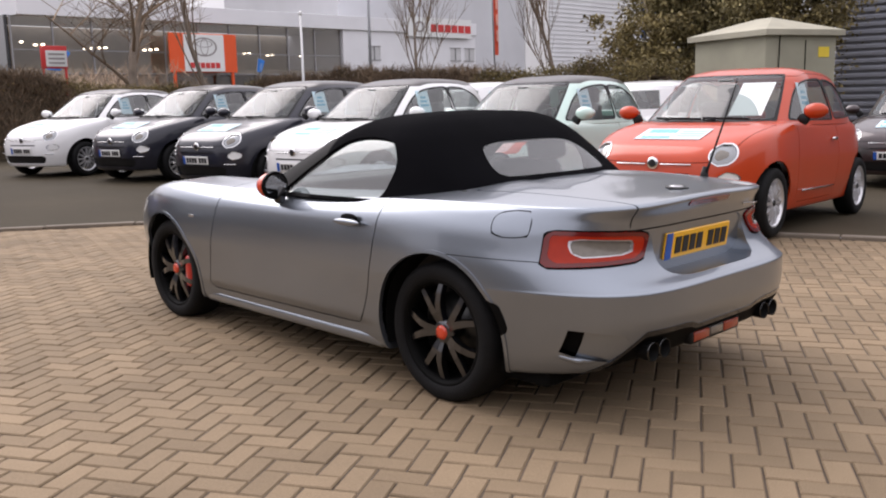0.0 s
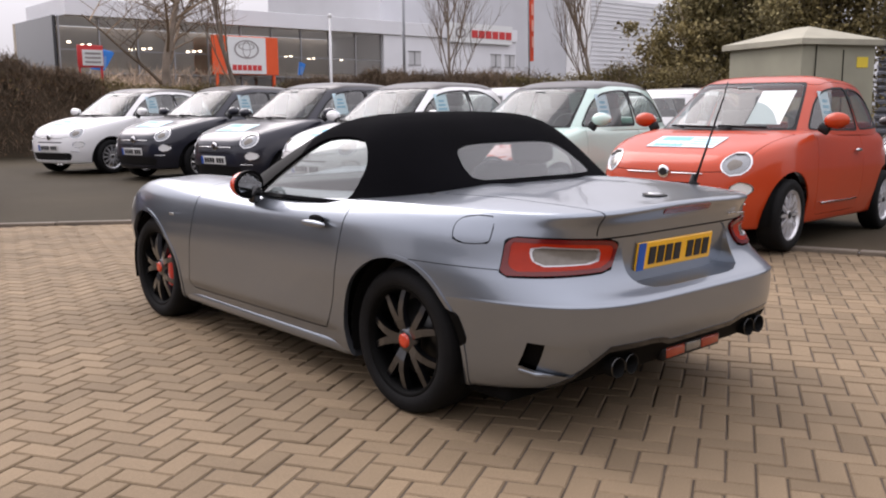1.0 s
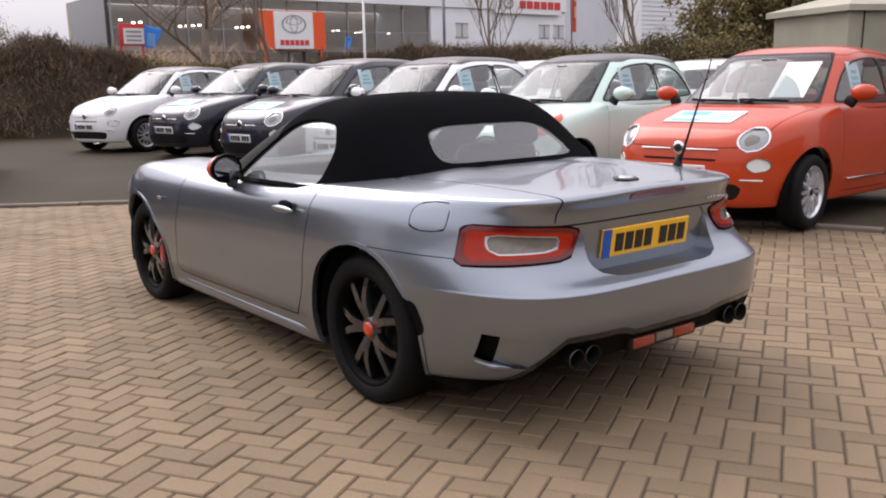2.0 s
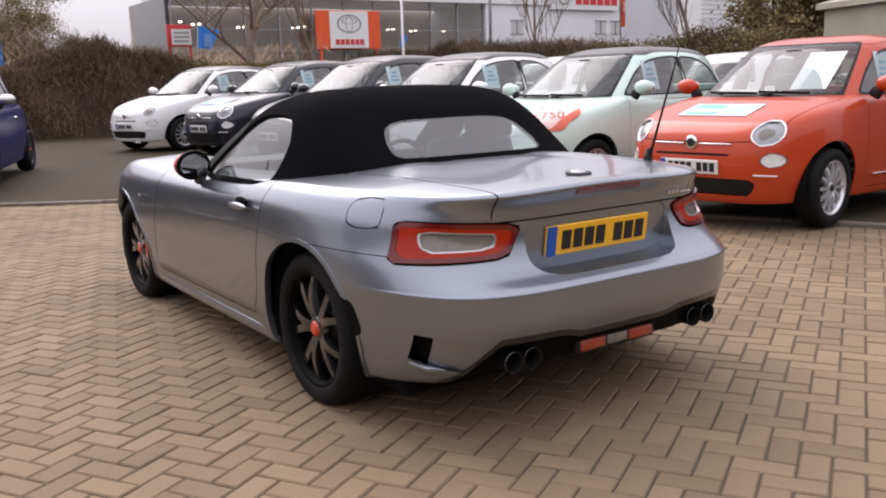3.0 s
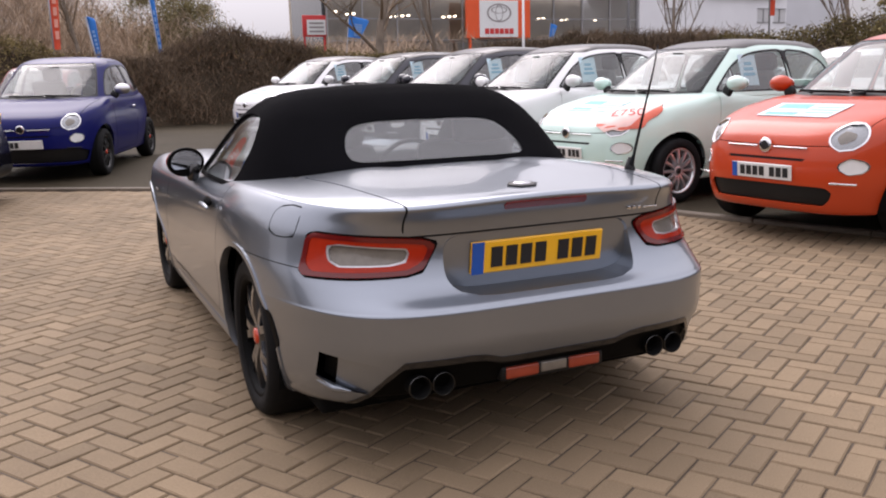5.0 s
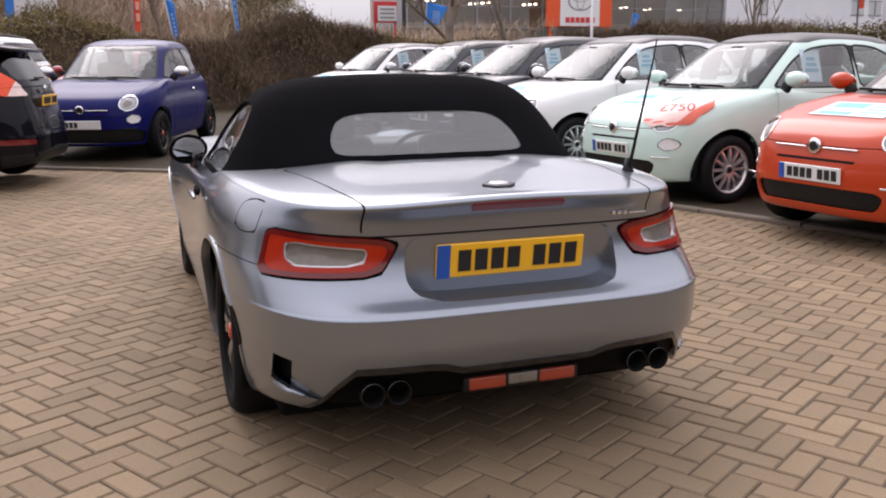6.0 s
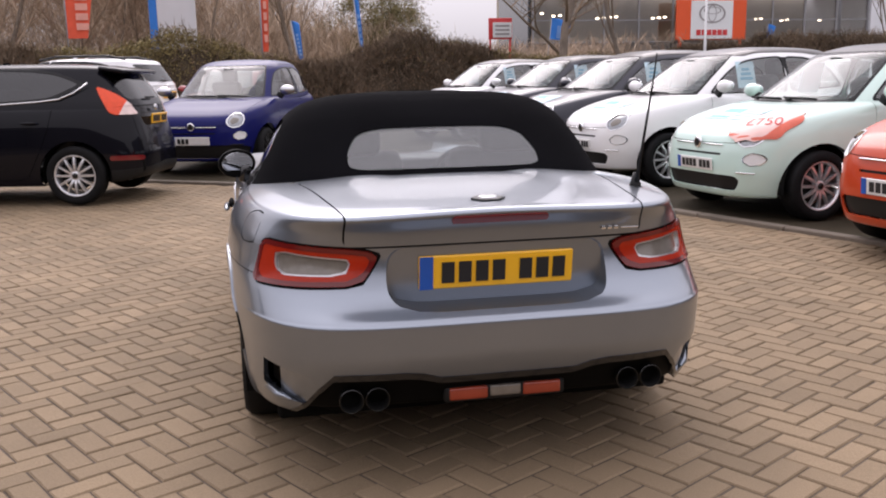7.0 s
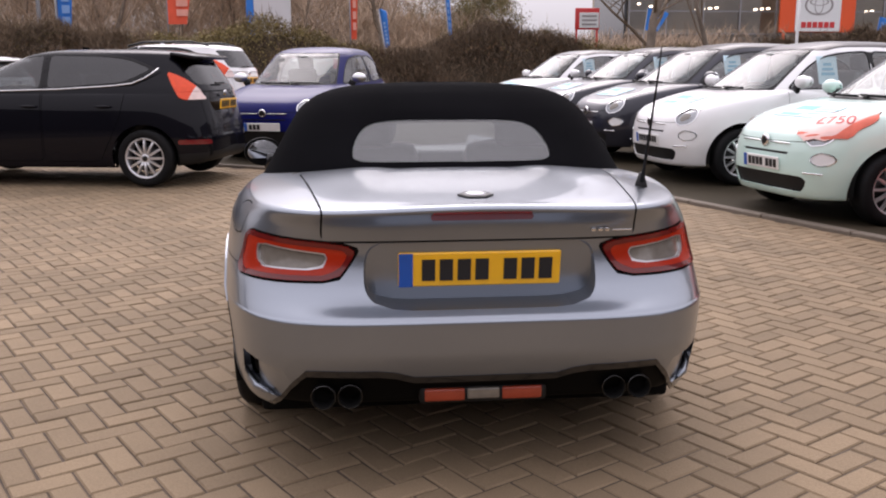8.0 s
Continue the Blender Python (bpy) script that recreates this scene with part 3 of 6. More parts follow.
    brake = convex([(-0.158, 0.826), (0.158, 0.826), (0.152, 0.850), (-0.152, 0.850)], 300)
    cut("lid", lambda x, y, z, s, e: np.maximum(brake(x, z), y + 1.85), "brake")
    corner = convex([(-0.752, 0.300), (-0.70, 0.275), (-0.585, 0.262), (-0.545, 0.318), (-0.585, 0.395), (-0.70, 0.418), (-0.748, 0.418)], 200)
    for sgn in (-1, 1):
        cut("body", lambda x, y, z, s, e: np.maximum(corner(-np.abs(x), z), np.maximum(y + 1.6, -x * sgn)), "corner%d" % sgn)
        body.carve("corner%d" % sgn, [(-0.738, 0.316), (-0.700, 0.290), (-0.700, 0.402), (-0.735, 0.406)], "slot%d" % sgn)
        body.carve("corner%d" % sgn, [(-0.700, 0.290), (-0.600, 0.276), (-0.560, 0.318), (-0.600, 0.384), (-0.700, 0.402)], "scoop%d" % sgn)
    cut("body", lambda x, y, z, s, e: np.maximum(np.maximum(np.hypot(y + 1.155, z - 0.295) - 0.386, y + 1.3), np.maximum(np.maximum(0.352 - z, z - 0.475 - 0.3 * (y + 1.5)), 0.5 - np.abs(x))), "flap")
    for yc in (-1.155, 1.155):
        cut("body", lambda x, y, z, s, e: np.maximum(np.hypot(y - yc, z - 0.295) - 0.368, 0.6 - np.abs(x)), "lip%d" % round(yc))
    body.seam("body", lambda x, y, z, s, e: np.maximum(z - 0.652 - 0.085 * sstep(-1.72, -1.80, y), y + 1.155), 0.0016, "bumper_gap", "bumper")
    cut("bumper_gap", lambda x, y, z, s, e: np.maximum(x, 0.62 - np.abs(x)), "left_gap")
    cut("bumper_gap", lambda x, y, z, s, e: 0.62 - np.abs(x), "right_gap")
    for src in ("left_gap", "right_gap"):
        part("bumper_gap", body.mesh(src, -0.004), "gap", car)
    body.f["bumper"] += body.f.pop("bumper_gap")
    for src, name, push, look_of in (("lamp_gap", "lamp_surround", -0.004, "gap"), ("flap", "arch_insert", 0.003, "diffuser_black"), ("lip-1", "arch_lip", 0.005, "grey_paint"), ("lip1", "arch_lip", 0.004, "grey_paint")):
        cut(src, lambda x, y, z, s, e: x, src + "_left")
        part(name, body.mesh(src + "_left", push, 0.02), look_of, car)
        part(name, body.mesh(src, push, 0.02), look_of, car)
    for sgn in (-1, 1):
        part("side_vent", body.mesh("slot%d" % sgn, -0.034), "diffuser_black", car)
        part("bumper_corner", body.mesh("corner%d" % sgn), "grey_paint", car)
        scoop = body.mesh("scoop%d" % sgn)
        for v in scoop.vertices:
            v.co += Vector((-0.5 * sgn, 0.86, 0)) * 0.030 * float(np.clip((abs(v.co.x) - 0.59) / 0.11, 0, 1))
        part("vent_scoop", scoop, "grey_paint", car)
    cut("eyes", lambda x, y, z, s, e: x, "eyes_left")
    for src in ("eyes_left", "eyes"):
        part("headlamp", body.mesh(src, 0.002, 0.02), "fog_bowl", car, "clear front headlamp")
    part("plate_panel", recessed(body.mesh("panel")), "grey_paint", car)
    part("fuel_cap_gap", body.mesh("cap_gap", -0.005), "gap", car)
    part("boot_gap", body.mesh("lid_gap", -0.006), "gap", car)
    part("diffuser", body.mesh("diffuser", -0.02), "diffuser_black", car, "black plastic rear diffuser")
    part("diffuser_trim", body.mesh("diffuser_trim", 0.002, 0.03), "gloss_black", car)
    part("boot_lid", body.mesh("lid", 0, 0.02), "grey_paint", car)
    part("brake_light", body.mesh("brake", 0.004, 0.01), "dark_red_lens", car, "slim dark red high brake light")
    part("fuel_cap", body.mesh("cap", 0, 0.01), "grey_paint", car)
    for sgn in (-1, 1):
        t = part("tail_lamp", body.mesh("lamp%d" % sgn, 0.008, 0.03), "red_lens", car, "red and clear tail lamp")
        part("light_band", body.mesh("ring%d" % sgn, 0.006, 0.01), "bright_lens", t)
        part("lens_frame", body.mesh("lens%d" % sgn, 0.004, 0.02), "satin_metal", t)
        part("clear_lens", body.mesh("inner%d" % sgn, -0.004, 0.01), "clear_lens", t)
        part("door_gap", body.mesh("door_gap%d" % sgn, -0.006), "gap", car)
        d = part("door", body.mesh("door%d" % sgn, 0, 0.03), "grey_paint", car)
        hx = sgn * 0.862
        part("handle", moved(ball(0.013, 0.095, 0.015), pose(hx, -0.62, 0.735)), "grey_paint", d)
        # black form in place of the shade round the handle
        part("handle_cup", ball(0.012, 0.06, 0.020, (sgn * 0.842, -0.62, 0.752)), "gap", d)
    part("rear_bumper", body.mesh("bumper", 0, 0.03), "grey_paint", car)
    part("body", body.mesh("body", 0, 0.03), "grey_paint", car, "grey metallic painted bodywork")
    # wheel housings and floor
    part("underbody", join(box(1.40, 3.3, 0.10, 0.02, (0, 0, 0.19)), box(1.16, 0.66, 0.18, 0.05, (0, -1.50, 0.30)), box(0.95, 0.5, 0.30, 0.05, (0, 1.40, 0.42))), "gap", car)
    for sgn in (-1, 1):
        for yc in (-1.155, 1.155):
            arch_liner(car, sgn, yc, 0.295, 0.353, 0.55, 0.80, 0.20)
        wheel(car, pose(sgn * 0.708, -1.155, 0.303, 0, 0, 0 if sgn < 0 else 180), 0.300, 0.215, 0.222, 5, "black_alloy", "red_trim", True, 0.012)
        wheel(car, pose(sgn * 0.715, 1.155, 0.303, 0, 0, 0 if sgn < 0 else 180), 0.300, 0.205, 0.222, 5, "black_alloy", "red_trim", True, 0.012)
        part("brake_caliper", moved(box(0.06, 0.07, 0.19, 0.02), pose(sgn * 0.765, 1.155 - 0.135, 0.30, 0)), "caliper", car, "red brake caliper")
        part("side_skirt", box(0.05, 1.56, 0.062, 0.022, (sgn * 0.782, 0.0, 0.196), 4), "grey_paint", car)
    for sgn in (-1, 1):
        part("vent_fin", tube([(sgn * 0.738, -1.690, 0.318), (sgn * 0.722, -1.735, 0.296), (sgn * 0.694, -1.786, 0.282), (sgn * 0.655, -1.842, 0.280)], [0.005, 0.013, 0.014, 0.005], 10), "grey_paint", car)
    # soft top with windscreen and windows
    top = hull([
        (0.815, 0.80, 0.86, 0.775, 0.62, -1.23), (0.86, 0.86, 0.905, 0.745, 0.52, -1.19), (0.95, 0.95, 0.97, 0.700, 0.32, -1.10),
        (1.04, 1.04, 1.04, 0.650, 0.10, -1.00), (1.105, 1.12, 1.12, 0.60, -0.09, -0.89), (1.160, 1.165, 1.180, 0.52, -0.22, -0.78),
        (1.195, 1.195, 1.203, 0.38, -0.34, -0.70), (1.210, 1.210, 1.210, 0.14, -0.46, -0.60)],
        72, 56, -0.55, 3.4, 3.2, 2.5, 3.0, None)
    cut = top.cut
    cut("body", lambda x, y, z, s, e: np.maximum(np.maximum(s - 0.83, -e), np.maximum(z - 1.135, 0.845 - z)), "screen")
    win = convex([(-0.745, 0.835), (0.08, 0.825), (-0.15, 0.985), (-0.33, 1.088), (-0.50, 1.112), (-0.69, 1.090), (-0.775, 0.98)], 60)
    for sgn in (-1, 1):
        cut("body", lambda x, y, z, s, e: np.maximum(np.maximum(win(y, z), 0.5 - np.abs(x)), -x * sgn), "win%d" % sgn)
    cut("body", lambda x, y, z, s, e: np.maximum(np.maximum(np.abs(win(y, z)) - 0.010, 0.5 - np.abs(x)), 0), "seal")
    cut("body", lambda x, y, z, s, e: np.maximum(-0.22 - y, z - 1.19 + 0.0 * x), "pillar")
    rear = convex([(-0.395, 0.922), (0.395, 0.922), (0.40, 0.95), (0.345, 1.055), (0.30, 1.072), (-0.30, 1.072), (-0.345, 1.055), (-0.40, 0.95)], 60)
    cut("body", lambda x, y, z, s, e: np.maximum(rear(x, z), y + 0.8), "rear")
    part("windscreen", top.mesh("screen"), "car_glass", car)
    part("window_seal", top.mesh("seal", 0.002, 0.02), "black_plastic", car)
    part("windscreen_frame", top.mesh("pillar", 0.0, 0.03), "diffuser_black", car)
    for sgn in (-1, 1):
        part("side_window", top.mesh("win%d" % sgn, -0.012), "side_glass", car)
    roof = part("soft_top", top.mesh("body", 0.0, 0.02), "fabric", car, "black fabric folding roof, closed")
    part("rear_window", top.mesh("rear", -0.004), "rear_glass", roof)
    # cabin
    for name, size, at in (("cabin_floor", (1.2, 1.5, 0.05), (0, -0.35, 0.28)), ("door_trim", (0.05, 1.5, 0.5), (-0.66, -0.35, 0.55)), ("door_trim", (0.05, 1.5, 0.5), (0.66, -0.35, 0.55)), ("bulkhead", (1.25, 0.06, 0.62), (0, -1.12, 0.57)), ("dashboard", (1.25, 0.35, 0.30), (0, 0.30, 0.70)), ("centre_tunnel", (0.22, 1.2, 0.3), (0, -0.4, 0.42))):
        part(name, box(*size, 0.02, at), "seat", car)
    for sx in (-0.34, 0.34):
        seat(car, pose(sx, -0.42, 0.30), 0.50, "seat", 0.92)
    part("steering_wheel", moved(lathe([(-0.014, 0.17), (0, 0.185), (0.014, 0.17), (0, 0.158), (-0.014, 0.17)], 32, "y"), pose(0.34, 0.05, 0.75, 22)), "seat", car)
    # mirrors
    for sgn in (-1, 1):
        mi = part("door_mirror", moved(shorn(ball(0.094, 0.078, 0.070, (0, 0, 0), 28, 18), -0.018, -0.004), pose(sgn * 0.828, 0.0, 0.866, 0, 0, -sgn * 16)), "diffuser_black", car)
        part("mirror_cap", moved(shorn(ball(0.089, 0.078, 0.066, (0, 0, 0), 28, 18), -0.003), pose(sgn * 0.828, 0.0, 0.866, 0, 0, -sgn * 16)), "red_trim", mi, "orange-red mirror cap")
        part("mirror_glass", moved(lathe([(0.0, 1.0), (-0.002, 0.97), (-0.002, 0.0)], 32, "y"), pose(sgn * 0.828, 0.0, 0.866, 0, 0, -sgn * 16) @ pose(0, -0.0185, 0, 2) @ Matrix.Diagonal((0.077, 0.3, 0.055, 1))), "mirror_dark", mi)
        part("mirror_foot", moved(box(0.055, 0.045, 0.09, 0.018), pose(sgn * 0.790, 0.0, 0.815, 0, -sgn * 14)), "gloss_black", mi)
    # tail furniture
    plate(car, pose(0, -1.876, 0.667, 8), 0.500, 0.109, "yellow_plate", 7)
    part("badge", moved(lathe([(-0.004, 0.0), (-0.004, 0.055), (0.004, 0.058), (0.006, 0.045), (0.007, 0.0)], 6, "z"), pose(0, -1.775, 0.8775, 5) @ Matrix.Diagonal((1, 0.8, 1, 1))), "dark_metal", car)
    part("badge_face", moved(lathe([(0, 0.0), (0, 0.036), (0.004, 0.034), (0.004, 0.0)], 6, "z"), pose(0, -1.775, 0.8825, 5) @ Matrix.Diagonal((1, 0.8, 1, 1))), "satin_metal", car)
    for k in range(4):
        part("model_lettering", box(0.014 if k < 3 else 0.06, 0.003, 0.011 if k < 3 else 0.005, 0.001, (0.345 + 0.021 * k + (0.025 if k == 3 else 0), -1.902, 0.785 - (0.002 if k == 3 else 0))), "chrome", car)
    for sx in (-0.481, -0.402, 0.402, 0.481):
        ex = part("exhaust", lathe([(0.10, 0.030), (-0.005, 0.037), (-0.012, 0.036), (-0.010, 0.031), (0.08, 0.028)], 28, "y"), "exhaust_black", car, "dark chrome round exhaust tip", at=pose(sx, -1.972, 0.308))
        part("exhaust_bore", lathe([(0.03, 0.0), (0.03, 0.029)], 20, "y"), "gap", ex)
        part("exhaust_rim", lathe([(-0.008, 0.0374), (-0.014, 0.0366), (-0.010, 0.0352)], 28, "y"), "dark_chrome", ex)
    fog = part("rear_fog_lamp", box(0.39, 0.05, 0.055, 0.012, (0, -1.95, 0.298)), "black_plastic", car)
    for sgn in (-1, 1):
        part("fog_lens", box(0.125, 0.02, 0.042, 0.008, (sgn * 0.118, -1.969, 0.300)), "fog_red", fog)
    part("reversing_lens", box(0.10, 0.02, 0.036, 0.006, (0, -1.969, 0.302)), "clear_lens", fog)
    for sx, sz in ((-0.52, 0.475), (-0.17, 0.505), (0.17, 0.505), (0.52, 0.475)):
        part("parking_sensor", moved(lathe([(0.0, 0.011), (-0.004, 0.009), (-0.004, 0.0)], 16, "y"), pose(sx, -2.022 + 0.12 * sx * sx, sz)), "grey_paint", car)
    part("aerial", tube([(0.60, -1.56, 0.865), (0.60, -1.585, 0.93), (0.597, -1.70, 1.26), (0.595, -1.72, 1.33)], [0.013, 0.006, 0.003, 0.0025], 8), "black_plastic", car)
    part("aerial_foot", moved(lathe([(0, 0.024), (0.02, 0.020), (0.06, 0.008), (0.06, 0)], 16, "z"), pose(0.60, -1.56, 0.858)), "black_plastic", car)
    part("wing_badge", box(0.004, 0.05, 0.014, 0.001, (-0.872, 0.78, 0.66)), "satin_metal", car)
    return tagged(car, "grey metallic two-seat roadster with closed black fabric roof", "car")


roadster(pose(0, 0, -0.012))


# ---- parked cars ----
from mathutils.bvhtree import BVHTree


def city_warp(x, y, z, s, e, v):
    side = sstep(0.6, 0.9, s)
    up = sstep(1.5, 3.5, v) * (1 - sstep(6.5, 8.5, v))
    x = x + np.sign(x) * side * up * (0.028 * bell(y, 1.19, 0.38) + 0.022 * bell(y, -1.19, 0.4))
    return x, y, z


def price_writing(parent, skin):
    """The price on the sticker, laid on its curved skin."""
    from_tree = bvh_of(skin)
    curve = bpy.data.curves.new("price_text", "FONT")
    curve.body, curve.size, curve.align_x, curve.align_y = "\u00a3750", 0.15, "CENTER", "CENTER"
    tmp = bpy.data.objects.new("price_text", curve)
    scene.collection.objects.link(tmp)
    flat = bpy.data.meshes.new_from_object(tmp.evaluated_get(bpy.context.evaluated_depsgraph_get()))
    scene.collection.objects.unlink(tmp)
    bpy.data.objects.remove(tmp)
    way = Vector((0.62, -0.62, -0.48)).normalized()
    base = look((-0.50 - way.x, 1.55 - way.y, 0.80 - way.z), (-0.50, 1.55, 0.80), -4)
    bm = bmesh.new()
    bm.from_mesh(flat)
    bmesh.ops.subdivide_edges(bm, edges=[e for e in bm.edges if e.calc_length() > 0.03], cuts=2)
    bmesh.ops.triangulate(bm, faces=bm.faces[:])
    for v in bm.verts:
        p = base @ Vector((v.co.x, v.co.y, 0))
        hit = from_tree.ray_cast(p, way)[0]
        v.co = (hit if hit else p + way) - way * 0.004
    part("price_writing", bm, "sticker_pale", parent)


def bvh_of(me):
    return BVHTree.FromPolygons([v.co.copy() for v in me.vertices], [tuple(p.vertices) for p in me.polygons])


def city_car(m, paint, roof, label, rim="alloy", spokes=12, papers=True, sticker=None, plate_chars=7, sport=False, mirror=None, sheet=False):
    car = empty("hatchback_car", m)
    body = hull([
        (0.20, 0.20, 0.24, 0.66, 1.66, -1.55), (0.20, 0.19, 0.24, 0.755, 1.785, -1.66), (0.30, 0.28, 0.34, 0.785, 1.835, -1.70),
        (0.45, 0.42, 0.50, 0.803, 1.855, -1.71), (0.60, 0.55, 0.62, 0.806, 1.845, -1.70), (0.72, 0.675, 0.75, 0.800, 1.81, -1.69),
        (0.82, 0.750, 0.85, 0.788, 1.74, -1.66), (0.90, 0.815, 0.92, 0.770, 1.59, -1.62), (0.95, 0.872, 0.97, 0.740, 1.39, -1.57),
        (0.975, 0.935, 0.99, 0.68, 1.17, -1.45), (0.985, 0.965, 1.0, 0.5, 0.98, -1.2), (0.99, 0.97, 1.0, 0.2, 0.8, -0.8)],
        60, 64, 0.0, 4.5, 4.0, 3.6, 4.0, city_warp)
    cut = body.cut
    for yc in (-1.19, 1.19):
        cut("body", lambda x, y, z, s, e: np.maximum(np.hypot(y - yc, z - 0.30) - 0.345, 0.45 - np.abs(x)), "hole")
    body.f.pop("hole")
    cut("body", lambda x, y, z, s, e: np.maximum(np.maximum(np.abs(x) - 0.62, y - 0.80), np.maximum(-1.30 - y, 0.8 - z)), "cabin")
    body.f.pop("cabin")
    grille = convex([(-0.47, 0.245), (0.47, 0.245), (0.52, 0.36), (0.48, 0.375), (-0.48, 0.375), (-0.52, 0.36)], 120)
    if sport:
        grille = convex([(-0.66, 0.225), (0.66, 0.225), (0.70, 0.36), (0.60, 0.40), (-0.60, 0.40), (-0.70, 0.36)], 120)
    cut("body", lambda x, y, z, s, e: np.maximum(grille(x, z), 1.5 - y), "grille")
    slot = convex([(-0.36, 0.532), (0.36, 0.532), (0.37, 0.556), (-0.37, 0.556)], 400)
    cut("body", lambda x, y, z, s, e: np.maximum(slot(x, z), 1.5 - y), "slot")
    bonnet = lambda x, y, z: np.maximum(np.abs(x) - 0.69 + 0.12 * (y - 1.0), 0.635 - z + 0.05 * x * x)
    body.seam("body", lambda x, y, z, s, e: np.maximum(bonnet(x, y, z), 0.95 - y), 0.003, "bonnet_gap", "bonnet")
    door = convex([(-0.36, 0.26), (0.66, 0.26), (0.70, 0.6), (0.62, 1.1), (-0.40, 1.1), (-0.46, 0.6)], 60)
    if sticker:
        burst = convex([(-0.71, 0.68), (-0.42, 0.655), (-0.27, 0.76), (-0.27, 0.84), (-0.56, 0.893), (-0.72, 0.86)], 70)
        for src in ("body", "bonnet", "bonnet_gap"):
            cut(src, lambda x, y, z, s, e: np.maximum(burst(x, z) + 0.014 * np.sin(46 * x) * np.sin(41 * z), 1.0 - y), "sticker")
        cut("sticker", lambda x, y, z, s, e: np.minimum(x + 0.655 + 0.3 * (z - 0.78), np.minimum(np.abs(z - 0.702 - 0.1 * (x + 0.5)) - 0.006, np.abs(z - 0.682 - 0.1 * (x + 0.5)) - 0.004)), "sticker_edge")
        red = body.mesh("sticker_edge", 0.012)
        skin = body.mesh("sticker", 0.012)
        st = part("bonnet_sticker", skin, "sticker_red", car, "ragged red price sticker over the headlamp")
        part("red_border", red, "sticker_edge", st)
        price_writing(st, skin)
    for sgn in (-1, 1):
        body.seam("body", lambda x, y, z, s, e: np.maximum(np.maximum(door(y, z), 0.6 - np.abs(x)), -x * sgn), 0.003, "door_gap%d" % sgn, "door%d" % sgn)
        hx, hz, fx, fz = sgn * 0.545, 0.705, sgn * 0.60, 0.515
        for src in ("body", "bonnet", "bonnet_gap"):
            cut(src, lambda x, y, z, s, e: np.maximum(np.hypot((x - hx), (z - hz) * 1.02) - 0.096, 1.2 - y), "head%d" % sgn)
        cut("head%d" % sgn, lambda x, y, z, s, e: np.hypot((x - hx), (z - hz) * 1.02) - 0.087, "bulb%d" % sgn)
        cut("bulb%d" % sgn, lambda x, y, z, s, e: np.hypot(x - hx + sgn * 0.004, z - hz) - 0.048, "eye%d" % sgn)
        cut("body", lambda x, y, z, s, e: np.maximum(np.hypot((x - fx), (z - fz) * 1.25) - 0.070, 1.2 - y), "fogring%d" % sgn)
        cut("fogring%d" % sgn, lambda x, y, z, s, e: np.hypot((x - fx), (z - fz) * 1.25) - 0.063, "fog%d" % sgn)
    part("bonnet_gap", body.mesh("bonnet_gap", -0.005), "gap", car)
    part("bonnet", body.mesh("bonnet", 0, 0.012), paint, car)
    part("lower_grille", body.mesh("grille", -0.02), "black_plastic", car)
    part("grille_slot", body.mesh("slot", -0.012), "black_plastic", car)
    for sgn in (-1, 1):
        part("door_gap", body.mesh("door_gap%d" % sgn, -0.005), "gap", car)
        d = part("door", body.mesh("door%d" % sgn, 0, 0.02), paint, car)
        part("handle", ball(0.018, 0.08, 0.017, (sgn * 0.818, -0.26, 0.80)), "chrome", d)
        if not sport:
            part("sill_strip", box(0.012, 0.9, 0.012, 0.003, (sgn * 0.805, 0.12, 0.36)), "chrome", d)
        h = part("headlamp", body.mesh("head%d" % sgn, 0.006, 0.02), "chrome", car, "round chrome-ringed headlamp")
        part("lamp_bowl", body.mesh("bulb%d" % sgn, -0.008), "lamp_bowl", h)
        part("projector", body.mesh("eye%d" % sgn, -0.005), "clear_lens", h)
        g = part("fog_lamp", body.mesh("fogring%d" % sgn, 0.004, 0.02), "chrome", car)
        part("lamp_bowl", body.mesh("fog%d" % sgn, -0.004), "fog_bowl", g)
        bar = part("chrome_bar", moved(box(0.27, 0.012, 0.012, 0.004), pose(sgn * 0.20, 1.838, 0.625, 0, 0, -sgn * 2)), "chrome", car)
        part("bumper_bar", moved(box(0.17, 0.010, 0.014, 0.004), pose(sgn * 0.585, 1.788, 0.405, 0, 0, -sgn * 25)), "chrome" if not sport else "black_plastic", car)
        mcol = mirror or paint
        mi = part("door_mirror", moved(ball(0.105, 0.065, 0.068), pose(sgn * 0.90, 0.60, 1.055)), mcol, car)
        part("mirror_foot", moved(box(0.10, 0.05, 0.08, 0.02), pose(sgn * 0.80, 0.60, 0.985, 0, sgn * 30)), "black_plastic", mi)
        part("mirror_glass", ball(0.088, 0.006, 0.054, (sgn * 0.90, 0.538, 1.055)), "mirror", mi)
        for yc in (-1.19, 1.19):
            arch_liner(car, sgn, yc, 0.30, 0.346, 0.53, 0.76, 0.22)
            wheel(car, pose(sgn * 0.71, yc, 0.293, 0, 0, 0 if sgn < 0 else 180), 0.293, 0.19, 0.20, spokes, rim, "dark_metal" if not sport else "red_trim", False, 0.01)
    part("body", body.mesh("body", 0, 0.012), paint, car)
    part("badge", lathe([(-0.006, 0.05), (0.008, 0.052), (0.014, 0.042), (0.012, 0.0)], 24, "y"), "chrome", car, at=pose(0, 1.840, 0.632))
    part("badge_face", lathe([(0.014, 0.032), (0.016, 0.0)], 24, "y"), "dark_metal", car, at=pose(0, 1.840, 0.632))
    part("underbody", join(box(1.2, 3.1, 0.08, 0.02, (0, 0.05, 0.25)), box(0.90, 0.5, 0.30, 0.05, (0, 1.36, 0.42))), "gap", car)
